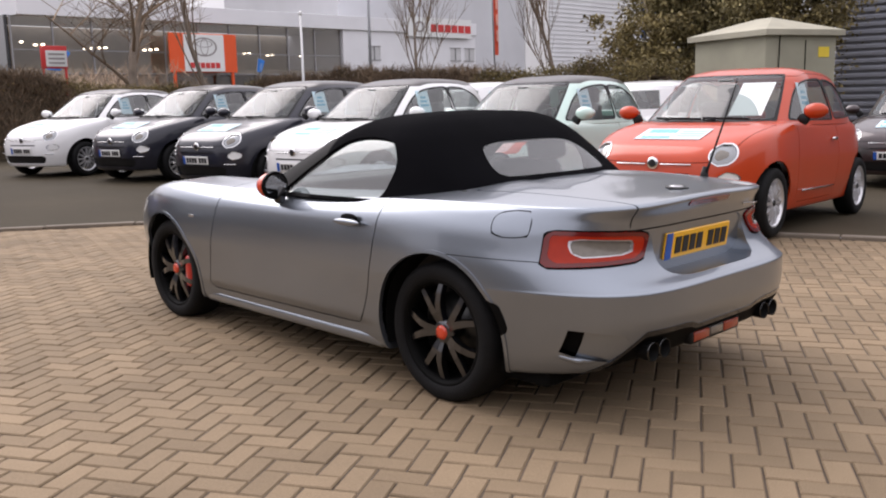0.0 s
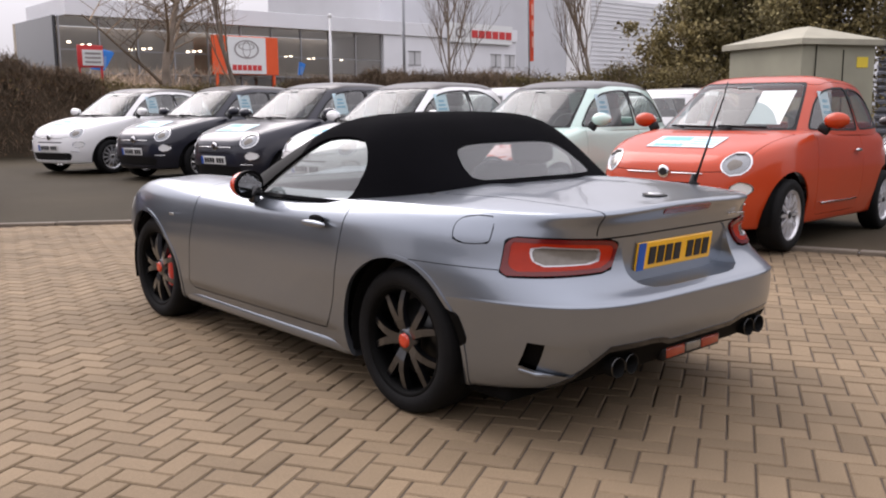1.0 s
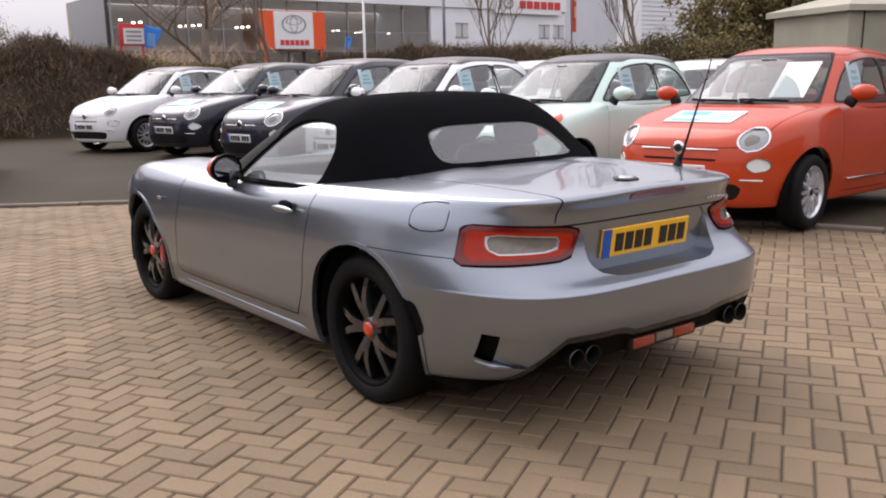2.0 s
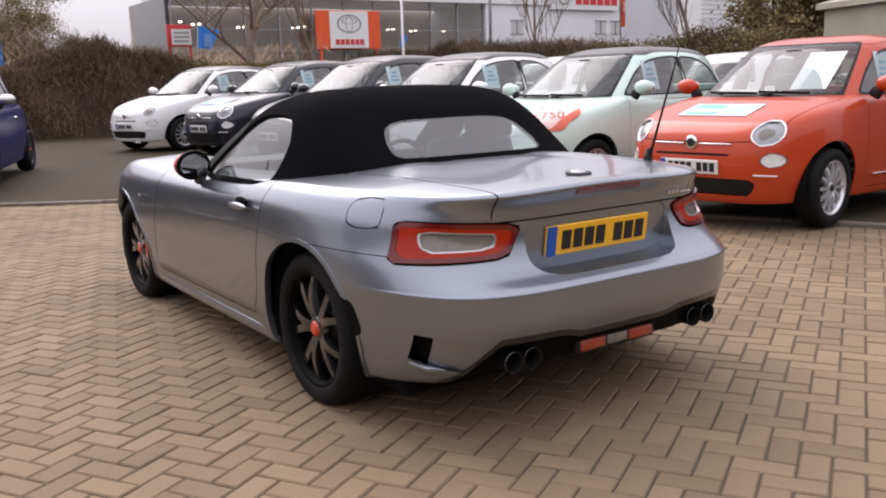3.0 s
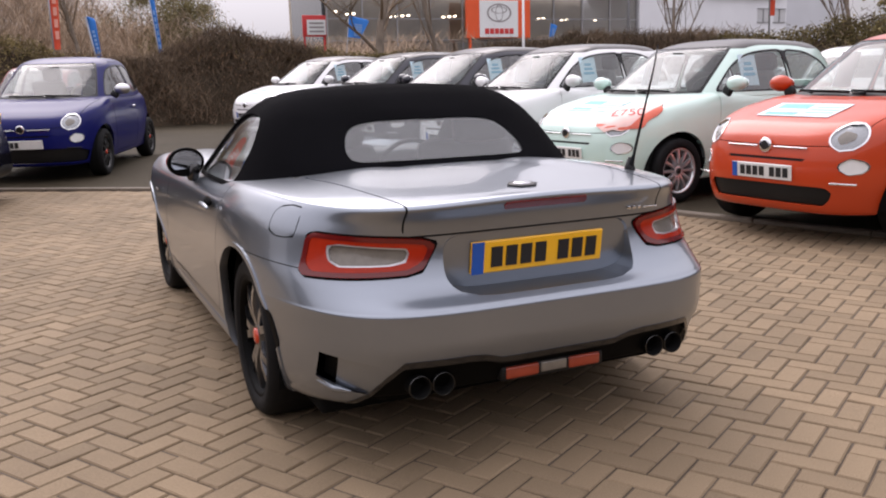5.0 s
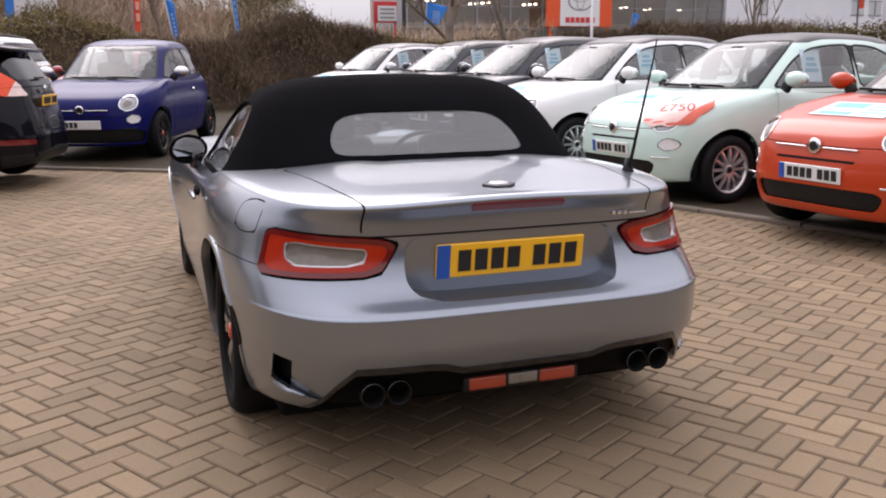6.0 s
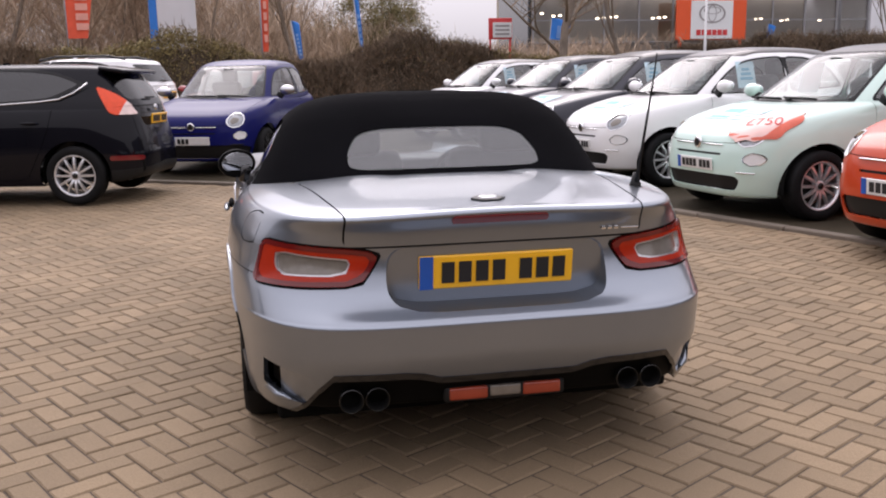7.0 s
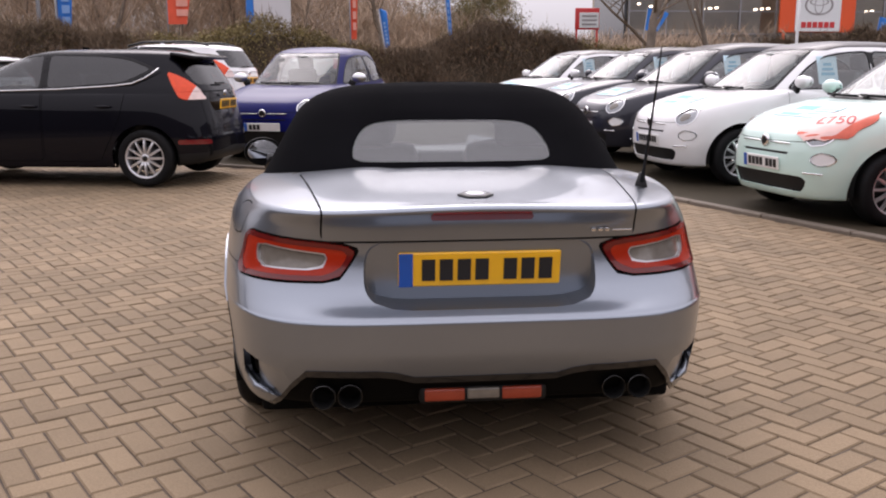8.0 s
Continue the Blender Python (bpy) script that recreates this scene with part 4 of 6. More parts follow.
    top = hull([
        (0.935, 0.92, 0.96, 0.765, 1.10, -1.64), (0.98, 0.965, 1.02, 0.752, 1.02, -1.61), (1.12, 1.10, 1.14, 0.705, 0.80, -1.55),
        (1.27, 1.26, 1.27, 0.645, 0.54, -1.46), (1.375, 1.375, 1.37, 0.59, 0.34, -1.36), (1.435, 1.43, 1.43, 0.51, 0.14, -1.2),
        (1.468, 1.465, 1.46, 0.36, -0.05, -0.9), (1.482, 1.482, 1.48, 0.10, -0.3, -0.5)],
        56, 48, -0.25, 3.2, 3.0, 2.5, 3.0, None)
    cut = top.cut
    cut("body", lambda x, y, z, s, e: np.maximum(np.maximum(s - 0.80, 0.5 - e), np.maximum(z - 1.385, 0.985 - z)), "screen")
    cut("body", lambda x, y, z, s, e: np.maximum(np.maximum(s - 0.80, e + 0.5), np.maximum(z - 1.33, 1.06 - z)), "back")
    win = convex([(-0.36, 0.985), (0.60, 0.985), (0.34, 1.21), (0.14, 1.315), (-0.06, 1.350), (-0.36, 1.356)], 70)
    quarter = convex([(-1.22, 1.02), (-0.42, 0.99), (-0.42, 1.354), (-0.75, 1.342), (-1.05, 1.23)], 50)
    for sgn in (-1, 1):
        cut("body", lambda x, y, z, s, e: np.maximum(np.maximum(win(y, z), 0.5 - np.abs(x)), -x * sgn), "win%d" % sgn)
        cut("body", lambda x, y, z, s, e: np.maximum(np.maximum(quarter(y, z), 0.5 - np.abs(x)), -x * sgn), "qwin%d" % sgn)
    cut("body", lambda x, y, z, s, e: np.maximum(np.minimum(win(y, z), quarter(y, z)) - 0.014, 0.5 - np.abs(x)), "seal")
    cut("body", lambda x, y, z, s, e: np.maximum(np.maximum(s - 0.825, 0.5 - e), np.maximum(z - 1.395, 0.90 - z)), "seal")
    cut("body", lambda x, y, z, s, e: np.maximum(1.375 - z, np.abs(x) - 0.555), "rooftop")
    part("windscreen", top.mesh("screen"), "car_glass", car)
    part("rear_screen", top.mesh("back"), "side_glass", car)
    part("window_seal", top.mesh("seal", 0.001, 0.01), "black_plastic", car)
    for sgn in (-1, 1):
        part("side_window", top.mesh("win%d" % sgn, -0.004), "side_glass", car)
        part("quarter_window", top.mesh("qwin%d" % sgn, -0.004), "side_glass", car)
        if papers:
            part("window_paper", moved(box(0.004, 0.24, 0.30), pose(sgn * 0.63, 0.12, 1.17, 0, -sgn * 16)), "pale_blue", car, "pale blue paper notice in the window")
            for j in range(3):
                part("notice_print", moved(box(0.006, 0.16 - 0.03 * j, 0.03), pose(sgn * (0.632 + 0.013 - 0.0145 * j), 0.12, 1.13 + 0.05 * j, 0, -sgn * 16)), "print_blue", car)
    part("roof_panel", top.mesh("rooftop", 0.003), roof, car)
    part("cabin_shell", top.mesh("body", 0, 0.02), paint, car)
    for k in (-1, 1):
        part("wiper", tube([(0.05 + k * 0.22, 1.02, 0.985), (k * 0.22 + 0.36 * 0.5, 0.99, 1.0), (k * 0.22 - 0.26, 1.02, 0.99)], 0.011, 6), "black_plastic", car)
    part("cabin_floor", box(1.2, 2.2, 0.05, 0.01, (0, -0.2, 0.34)), "seat", car)
    part("dashboard", box(1.25, 0.45, 0.32, 0.1, (0, 0.72, 0.82)), "grey_trim", car)
    part("rear_bench", box(1.2, 0.35, 0.5, 0.1, (0, -0.95, 0.65)), "grey_trim", car)
    for sx in (-0.34, 0.34):
        seat(car, pose(sx, -0.12, 0.45), 0.48, "grey_trim", 1.0)
    part("steering_wheel", moved(lathe([(-0.014, 0.17), (0, 0.185), (0.014, 0.17), (0, 0.158), (-0.014, 0.17)], 28, "y"), pose(-0.34, 0.42, 0.95, 22)), "grey_trim", car)
    part("windscreen_tag", moved(box(0.14, 0.004, 0.03), pose(0.0, 0.40, 1.345, -60)), "paper", car)
    if sheet:
        part("windscreen_notice", moved(box(0.30, 0.44, 0.004), pose(-0.36, 0.66, 1.165, -42)), "paper", car, "white paper notice behind the windscreen")
    plate(car, pose(0, 1.868, 0.455, 6, 0, 180), 0.50, 0.105, "white_plate", plate_chars)
    if papers:
        b = part("price_sheet", moved(box(0.60, 0.30, 0.003), pose(0.02, 1.43, 0.866, -16)), "pale_blue", car, "pale blue printed price sheet on the bonnet")
        part("price_print", moved(box(0.26, 0.25, 0.003), pose(0.14, 1.43, 0.868, -16)), "print_blue", b)
        for j in range(5):
            part("price_bar", moved(box(0.045, 0.085, 0.003), pose(0.235 - 0.055 * j, 1.47, 0.860, -16, 0, 8)), "paper", b)
        for j in range(3):
            part("small_print", moved(box(0.22, 0.018, 0.003), pose(-0.15, 1.37 + 0.06 * j, 0.885 - 0.017 * j, -16)), "print_blue", b)
    return tagged(car, label, "car")


FACE = Vector((-0.995, -0.0995))


def stand(front_x, front_y, face_x, face_y, reach=1.86):
    """The pose of a car whose front middle stands there and looks that way, on the sloping yard."""
    f = Vector((face_x, face_y)).normalized()
    c = Vector((front_x, front_y)) - f * reach
    a, b = c + f * 1.15, c - f * 1.15
    za, zb = float(ground_z(a.x, a.y)), float(ground_z(b.x, b.y))
    return pose(c.x, c.y, (za + zb) / 2, 0, 0, math.degrees(math.atan2(-f.x, f.y))) @ pose(0, 0, 0, math.degrees(math.atan2(za - zb, 2.3)))


def turned(front_x, front_y, yaw):
    """A car of the sales row by its front middle and the way that it faces."""
    return stand(front_x, front_y, -math.sin(radians(yaw)), math.cos(radians(yaw)), 1.86 * 1.03) @ Matrix.Scale(1.03, 4)


ROWCARS = "small hatchbacks in the sales row"
for front, paint, roof, label in (
        ((3.25, 0.46, 95.9), "orange_paint", "orange_paint", "orange-red small hatchback with a price sheet on its bonnet"),
        ((3.14, 2.89, 97.3), "mint_paint", "dark_roof", "mint green small hatchback with a red sticker on its bonnet"),
        ((2.95, 5.36, 97.9), "white_paint", "dark_roof", "white small hatchback with a dark glass roof"),
        ((2.72, 7.30, 99.5), "slate_paint", "dark_roof", "dark slate small hatchback with a pale bonnet sheet"),
        ((2.72, 10.05, 102.0), "slate_paint", "dark_roof", "dark blue-grey small hatchback with a pale bonnet sheet"),
        ((2.20, 12.45, 108.0), "white_paint", "dark_roof", "white small hatchback at the end of the row")):
    tagged(city_car(turned(*front), paint, roof, label, sticker=paint == "mint_paint", sheet=paint == "orange_paint"), group=ROWCARS)
tagged(city_car(turned(-1.59, 7.64, 160.3), "blue_paint", "blue_paint", "deep blue small sports hatchback with silver mirrors", "dark_metal", 10, False, None, 3, True, "satin_metal"), group=ROWCARS)


def super_mini(m, paint, label, rails=False, plate_color="yellow_plate"):
    car = empty("hatchback_car", m)
    body = hull([
        (0.20, 0.20, 0.25, 0.70, 1.85, -1.80), (0.20, 0.20, 0.27, 0.82, 1.97, -1.90), (0.32, 0.30, 0.36, 0.85, 2.02, -1.945),
        (0.50, 0.45, 0.50, 0.862, 2.03, -1.945), (0.65, 0.60, 0.62, 0.86, 2.0, -1.925), (0.80, 0.70, 0.80, 0.85, 1.93, -1.88),
        (0.92, 0.80, 0.95, 0.83, 1.70, -1.84), (1.0, 0.90, 1.04, 0.79, 1.35, -1.80), (1.02, 0.97, 1.06, 0.6, 1.1, -1.6), (1.02, 1.0, 1.06, 0.2, 0.8, -1.0)],
        60, 60, 0.0, 3.4, 5.0, 3.0, 6.0, None)
    cut = body.cut
    for yc in (-1.245, 1.245):
        cut("body", lambda x, y, z, s, e: np.maximum(np.hypot(y - yc, z - 0.31) - 0.36, 0.45 - np.abs(x)), "hole")
    body.f.pop("hole")
    cut("body", lambda x, y, z, s, e: np.maximum(np.maximum(np.abs(x) - 0.62, y - 0.95), np.maximum(-1.55 - y, 0.8 - z)), "cabin")
    body.f.pop("cabin")
    cut("body", lambda x, y, z, s, e: np.maximum(z - 0.40 + 0.06 * np.abs(x), y + 1.55), "skirt")
    refl = convex([(-0.80, 0.455), (-0.52, 0.445), (-0.54, 0.50), (-0.80, 0.505)], 200)
    cut("body", lambda x, y, z, s, e: np.maximum(refl(-np.abs(x), z), y + 1.6), "reflector")
    doors = [convex([(-0.10, 0.27), (0.86, 0.27), (0.90, 0.6), (0.80, 1.3), (-0.10, 1.3)], 60), convex([(-0.75, 0.27), (-0.12, 0.27), (-0.12, 1.3), (-1.10, 1.3), (-1.0, 0.75)], 60)]
    for k, d in enumerate(doors):
        for sgn in (-1, 1):
            body.seam("body", lambda x, y, z, s, e: np.maximum(np.maximum(d(y, z), 0.6 - np.abs(x)), -x * sgn), 0.003, "door_gap%d%d" % (k, sgn), "door%d%d" % (k, sgn))
    tail = lambda x, y, z, s, e: np.maximum(np.maximum(0.925 - z, z - 1.27), np.maximum(0.47 + 0.55 * (z - 0.925) - np.abs(x), y + 1.43 + 0.55 * (1.27 - z)))
    cut("body", tail, "tail")
    body.seam("body", lambda x, y, z, s, e: np.maximum(np.maximum(np.abs(x) - 0.56, 0.60 - z), y + 1.6), 0.003, "hatch_gap", "hatch")
    recess = convex([(-0.40, 0.80), (0.40, 0.80), (0.44, 0.94), (-0.44, 0.94)], 150)
    cut("hatch", lambda x, y, z, s, e: np.maximum(recess(x, z), y + 1.6), "recess")
    part("hatch_gap", body.mesh("hatch_gap", -0.005), "gap", car)
    part("hatch", body.mesh("hatch", 0, 0.02), paint, car)
    part("rear_skirt", body.mesh("skirt", 0.002), "black_plastic", car)
    cut("reflector", lambda x, y, z, s, e: x, "reflector_left")
    for src in ("reflector_left", "reflector"):
        part("reflector", body.mesh(src, 0.003), "dark_red_lens", car)
    part("plate_recess", body.mesh("recess", -0.015), paint, car)
    for sgn in (-1, 1):
        for k in range(2):
            part("door_gap", body.mesh("door_gap%d%d" % (k, sgn), -0.005), "gap", car)
            d = part("door", body.mesh("door%d%d" % (k, sgn), 0, 0.02), paint, car)
            part("handle", ball(0.02, 0.09, 0.018, (sgn * 0.865, 0.02 if k == 0 else -0.82, 0.86)), paint, d)
        for yc in (-1.245, 1.245):
            arch_liner(car, sgn, yc, 0.31, 0.361, 0.56, 0.80, 0.22)
            wheel(car, pose(sgn * 0.755, yc, 0.308, 0, 0, 0 if sgn < 0 else 180), 0.308, 0.20, 0.213, 12, "alloy", "dark_metal", False, 0.006)
        part("door_mirror", moved(ball(0.11, 0.07, 0.075), pose(sgn * 0.95, 0.80, 1.06)), paint, car)
    part("body", body.mesh("body", 0, 0.012), paint, car)
    part("underbody", join(box(1.3, 3.4, 0.08, 0.02, (0, 0.0, 0.26)), box(1.2, 0.6, 0.25, 0.05, (0, -1.6, 0.42))), "gap", car)
    top = hull([
        (0.98, 0.97, 1.02, 0.80, 1.28, -1.84), (1.04, 1.03, 1.08, 0.785, 1.12, -1.81), (1.20, 1.20, 1.20, 0.72, 0.80, -1.74),
        (1.34, 1.34, 1.33, 0.655, 0.44, -1.66), (1.42, 1.42, 1.41, 0.60, 0.18, -1.60), (1.455, 1.455, 1.445, 0.50, -0.1, -1.45),
        (1.475, 1.475, 1.47, 0.2, -0.4, -1.0)],
        56, 44, -0.3, 3.2, 4.5, 2.5, 3.0, None)
    cut = top.cut
    cut("body", lambda x, y, z, s, e: np.maximum(np.maximum(s - 0.86, 0.5 - e), np.maximum(z - 1.40, 1.05 - z)), "screen")
    cut("body", lambda x, y, z, s, e: np.maximum(np.maximum(np.abs(x) - 0.53, y + 1.3), np.maximum(z - 1.36, 1.085 - z)), "back")
    wins = [convex([(-0.08, 1.05), (0.86, 1.03), (0.55, 1.24), (0.25, 1.37), (-0.08, 1.40)], 60), convex([(-1.02, 1.115), (-0.16, 1.055), (-0.16, 1.40), (-0.80, 1.388), (-1.08, 1.345), (-1.30, 1.25)], 90)]
    for k, wf in enumerate(wins):
        for sgn in (-1, 1):
            cut("body", lambda x, y, z, s, e: np.maximum(np.maximum(wf(y, z), 0.5 - np.abs(x)), -x * sgn), "w%d%d" % (k, sgn))
    cut("body", lambda x, y, z, s, e: np.maximum(np.minimum(wins[0](y, z), wins[1](y, z)) - 0.03, 0.5 - np.abs(x)), "seal")
    cut("body", tail, "tail")
    part("windscreen", top.mesh("screen"), "car_glass", car)
    part("rear_screen", top.mesh("back", 0.002), "privacy", car)
    part("window_seal", top.mesh("seal", 0.001, 0.01), "black_plastic", car)
    for sgn in (-1, 1):
        for k in range(2):
            part("side_window", top.mesh("w%d%d" % (k, sgn), -0.002), "tinted" if k == 0 else "privacy", car)
        strip = [(sgn * (0.797 - 0.02 * abs(y)), y, z) for y, z in ((0.95, 1.02), (0.4, 1.022), (-0.3, 1.04), (-0.9, 1.075), (-1.12, 1.10))] + [(sgn * 0.735, -1.26, 1.16), (sgn * 0.69, -1.40, 1.26)]
        part("chrome_strip", tube(strip, 0.009, 6), "chrome", car, "chrome strip under the side windows")
        if rails:
            part("roof_rail", tube([(sgn * 0.56, 0.1, 1.44), (sgn * 0.57, -0.2, 1.50), (sgn * 0.57, -1.1, 1.50), (sgn * 0.55, -1.4, 1.44)], 0.018, 8), "dark_metal", car)
        for sh in (body, top):
            sh.cut("tail", lambda x, y, z, s, e: -x * sgn, "tail%d" % sgn)
            sh.cut("tail%d" % sgn, lambda x, y, z, s, e: np.maximum(z - 1.13, y + 1.72 + 0.35 * (z - 1.0)), "white%d" % sgn)
        lamp = part("tail_lamp", top.mesh("tail%d" % sgn, 0.012, 0.02), "hatch_lens", car, "orange-red tail lamp on the rear corner")
        part("lower_lens", body.mesh("tail%d" % sgn, 0.012, 0.02), "hatch_lens", lamp)
        part("indicator_lens", top.mesh("white%d" % sgn, 0.013, 0.02), "hatch_clear", lamp)
        part("reversing_lens", body.mesh("white%d" % sgn, 0.013, 0.02), "hatch_clear", lamp)
    part("cabin_shell", top.mesh("body", 0, 0.02), paint, car)
    if not rails:
        part("roof_spoiler", moved(box(1.14, 0.26, 0.045, 0.02), pose(0, -1.60, 1.395, 8)), paint, car)
    part("rear_badge", moved(ball(0.06, 0.01, 0.03), pose(0, -1.875, 0.99)), "chrome", car)
    plate(car, pose(0, -1.905, 0.87, 6), 0.52, 0.111, plate_color, 7, False)
    part("cabin_floor", box(1.3, 2.6, 0.05, 0.01, (0, -0.2, 0.36)), "seat", car)
    part("dashboard", box(1.3, 0.4, 0.3, 0.1, (0, 0.85, 0.88)), "seat", car)
    part("rear_bench", box(1.3, 0.3, 0.6, 0.1, (0, -1.1, 0.75)), "seat", car)
    for sx in (-0.36, 0.36):
        seat(car, pose(sx, 0.05, 0.45), 0.5, "seat", 1.05)
    part("wiper", moved(box(0.30, 0.015, 0.02, 0.004), pose(-0.05, -1.83, 1.10)), "black_plastic", car)
    return tagged(car, label, "car")


def by_tail(x, y, fx, fy):
    f = Vector((fx, fy)).normalized()
    c = Vector((x, y)) + f * 1.94
    return pose(c.x, c.y, float(ground_z(c.x, c.y)), 0, 0, math.degrees(math.atan2(-f.x, f.y)))


super_mini(by_tail(-1.77, 6.03, -0.979, 0.204), "black_paint", "black five-door hatchback seen from behind, on the block paving")
super_mini(by_tail(-2.4, 13.0, -0.95, 0.3) @ Matrix.Diagonal((1.08, 1.08, 1.12, 1)), "white_paint", "white estate car with dark roof rails", True)
super_mini(by_tail(-6.3, 12.5, -0.95, 0.3), "white_paint", "white car parked beyond the black hatchback", False)
city_car(stand(9.3, 0.62, FACE.x, FACE.y), "brown_paint", "brown_paint", "dark brown small hatchback in the row behind", papers=True)
city_car(stand(11.2, 4.35, 0.995, 0.1), "white_paint", "white_paint", "white small hatchback parked with its tail to the row", papers=False)
city_car(stand(10.9, 7.75, 0.995, 0.1), "white_paint", "white_paint", "white small hatchback parked behind the row", papers=False)
city_car(stand(-1.7, 13.6, -0.275, -0.96), "red_paint", "red_paint", "red small hatchback parked behind the blue car", papers=False)


# ---- distance: hedge, trees, buildings, signs ----
M["twig"] = mat("bare_brown_twigs", (0.165, 0.117, 0.076), 0.9, 0, 0.3, 0.6, island=0.5)
M["hedge_leaf"] = mat("dull_olive_hedge_leaves", (0.185, 0.145, 0.056), 0.8, 0, 0.4, 0.35, island=0.6)
M["dry_leaf"] = mat("dry_brown_leaves", (0.20, 0.12, 0.065), 0.85, 0, 0.4, 0.4, island=0.5)
# darker than the twigs: the shade deep in the hedge, as colour
M["hedge_core"] = mat("hedge_inside_shade", (0.075, 0.055, 0.035), 0.95, 0, 0.5, 2.0, bump=0.6, bscale=12)
M["conifer"] = mat("evergreen_leaves", (0.210, 0.175, 0.078), 0.8, 0, 0.4, 0.5, island=0.5)
M["bark"] = mat("grey_brown_bark", (0.20, 0.16, 0.125), 0.9, 0, 0.3, 5, bump=0.6, bscale=40)
# twig brown paled for the far woods: distance haze is in the colour
M["wood_hazed"] = mat("far_woodland_with_haze", (0.42, 0.315, 0.225), 0.95, 0, 0.35, 0.12, island=0.45)
M["render_wall"] = mat("pale_grey_cladding", (0.79, 0.80, 0.83), 0.6, 0, 0.06, 0.2)
M["white_wall"] = mat("white_cladding", (0.87, 0.87, 0.87), 0.55, 0, 0.05, 0.2)
M["warehouse"] = mat("grey_warehouse_cladding", (0.60, 0.61, 0.64), 0.6, 0, 0.06, 0.15)
M["pale_warehouse"] = mat("pale_warehouse_cladding", (0.77, 0.78, 0.80), 0.6, 0, 0.06, 0.15)
M["corrugated"] = mat("blue_grey_corrugated_steel", (0.26, 0.27, 0.31), 0.45, 0.3, 0.08, 0.5)
M["mullion"] = mat("grey_mullion", (0.30, 0.30, 0.31), 0.5, 0.3, 0.05)
M["room"] = mat("dim_showroom", (0.46, 0.40, 0.32), 0.8, 0, 0.35, 0.15)
M["shop_glass"] = glass("shop_glass", (0.85, 0.85, 0.84))
M["sign_orange"] = mat("orange_red_sign_panel", (0.80, 0.10, 0.02), 0.5, 0, 0.03, 1)
M["sign_red"] = mat("red_sign_print", (0.62, 0.04, 0.04), 0.5, 0, 0.03)
M["sign_grey"] = mat("grey_sign_print", (0.32, 0.30, 0.30), 0.5, 0, 0.05)
M["flag_blue"] = mat("blue_flag_cloth", (0.03, 0.20, 0.62), 0.8, 0, 0.1, 2)
M["flag_orange"] = mat("orange_flag_cloth", (0.80, 0.11, 0.05), 0.8, 0, 0.1, 2)
M["flag_pale"] = mat("pale_flag_print", (0.80, 0.36, 0.28), 0.8, 0, 0.1, 2)
M["flag_sky"] = mat("pale_blue_flag_print", (0.20, 0.36, 0.66), 0.8, 0, 0.1, 2)
M["kiosk"] = mat("grey_green_kiosk_panel", (0.33, 0.32, 0.24), 0.6, 0, 0.12, 1.5, bump=0.1, bscale=60)
M["kiosk_roof"] = mat("pale_kiosk_roof", (0.38, 0.36, 0.28), 0.65, 0, 0.15, 1.5)
M["warning"] = mat("yellow_notice", (0.80, 0.60, 0.05), 0.5, 0, 0.05)
M["pole"] = mat("white_painted_pole", (0.70, 0.70, 0.70), 0.4, 0, 0.05)
M["grey_pole"] = mat("galvanised_pole", (0.32, 0.33, 0.35), 0.5, 0.5, 0.1)
M["lamp_glow"] = glow("lit_ceiling_lamp", (1.0, 0.86, 0.66), 6.0)
M["hoarding"] = mat("pale_grey_board", (0.66, 0.66, 0.67), 0.6, 0, 0.06, 0.6)


def quads(spots, sizes, name, stretch=1.0, upright=0.0, seed=1):
    """Many small tilted leaves in one mesh."""
    rng = np.random.default_rng(seed)
    n = len(spots)
    d = rng.normal(size=(n, 3))
    d[:, 2] = d[:, 2] * (1 - upright) + upright * 2.2
    d /= np.linalg.norm(d, axis=1)[:, None]
    o = np.cross(d, rng.normal(size=(n, 3)))
    o /= np.linalg.norm(o, axis=1)[:, None]
    a, b = d * (sizes * stretch)[:, None], o * sizes[:, None]
    v = np.stack([spots - a, spots + b * 0.5, spots + a, spots - b * 0.5], 1).reshape(-1, 3)
    me = bpy.data.meshes.new(name)
    me.vertices.add(4 * n)
    me.vertices.foreach_set("co", v.ravel())
    me.loops.add(4 * n)
    me.loops.foreach_set("vertex_index", np.arange(4 * n))
    me.polygons.add(n)
    me.polygons.foreach_set("loop_start", np.arange(0, 4 * n, 4))
    me.update(calc_edges=True)
    return me


LINE = [(-16, 15.5), (-9, 17.3), (-2, 19.3), (5, 19.6), (8.6, 17.2), (10.6, 13.6), (12.4, 9.8), (13.5, 6.9)]


def along(t):
    seg = np.array(LINE, float)
    L = np.concatenate([[0], np.cumsum(np.hypot(*np.diff(seg, axis=0).T))])
    s = t * L[-1]
    return np.stack([np.interp(s, L, seg[:, 0]), np.interp(s, L, seg[:, 1])], 1), s


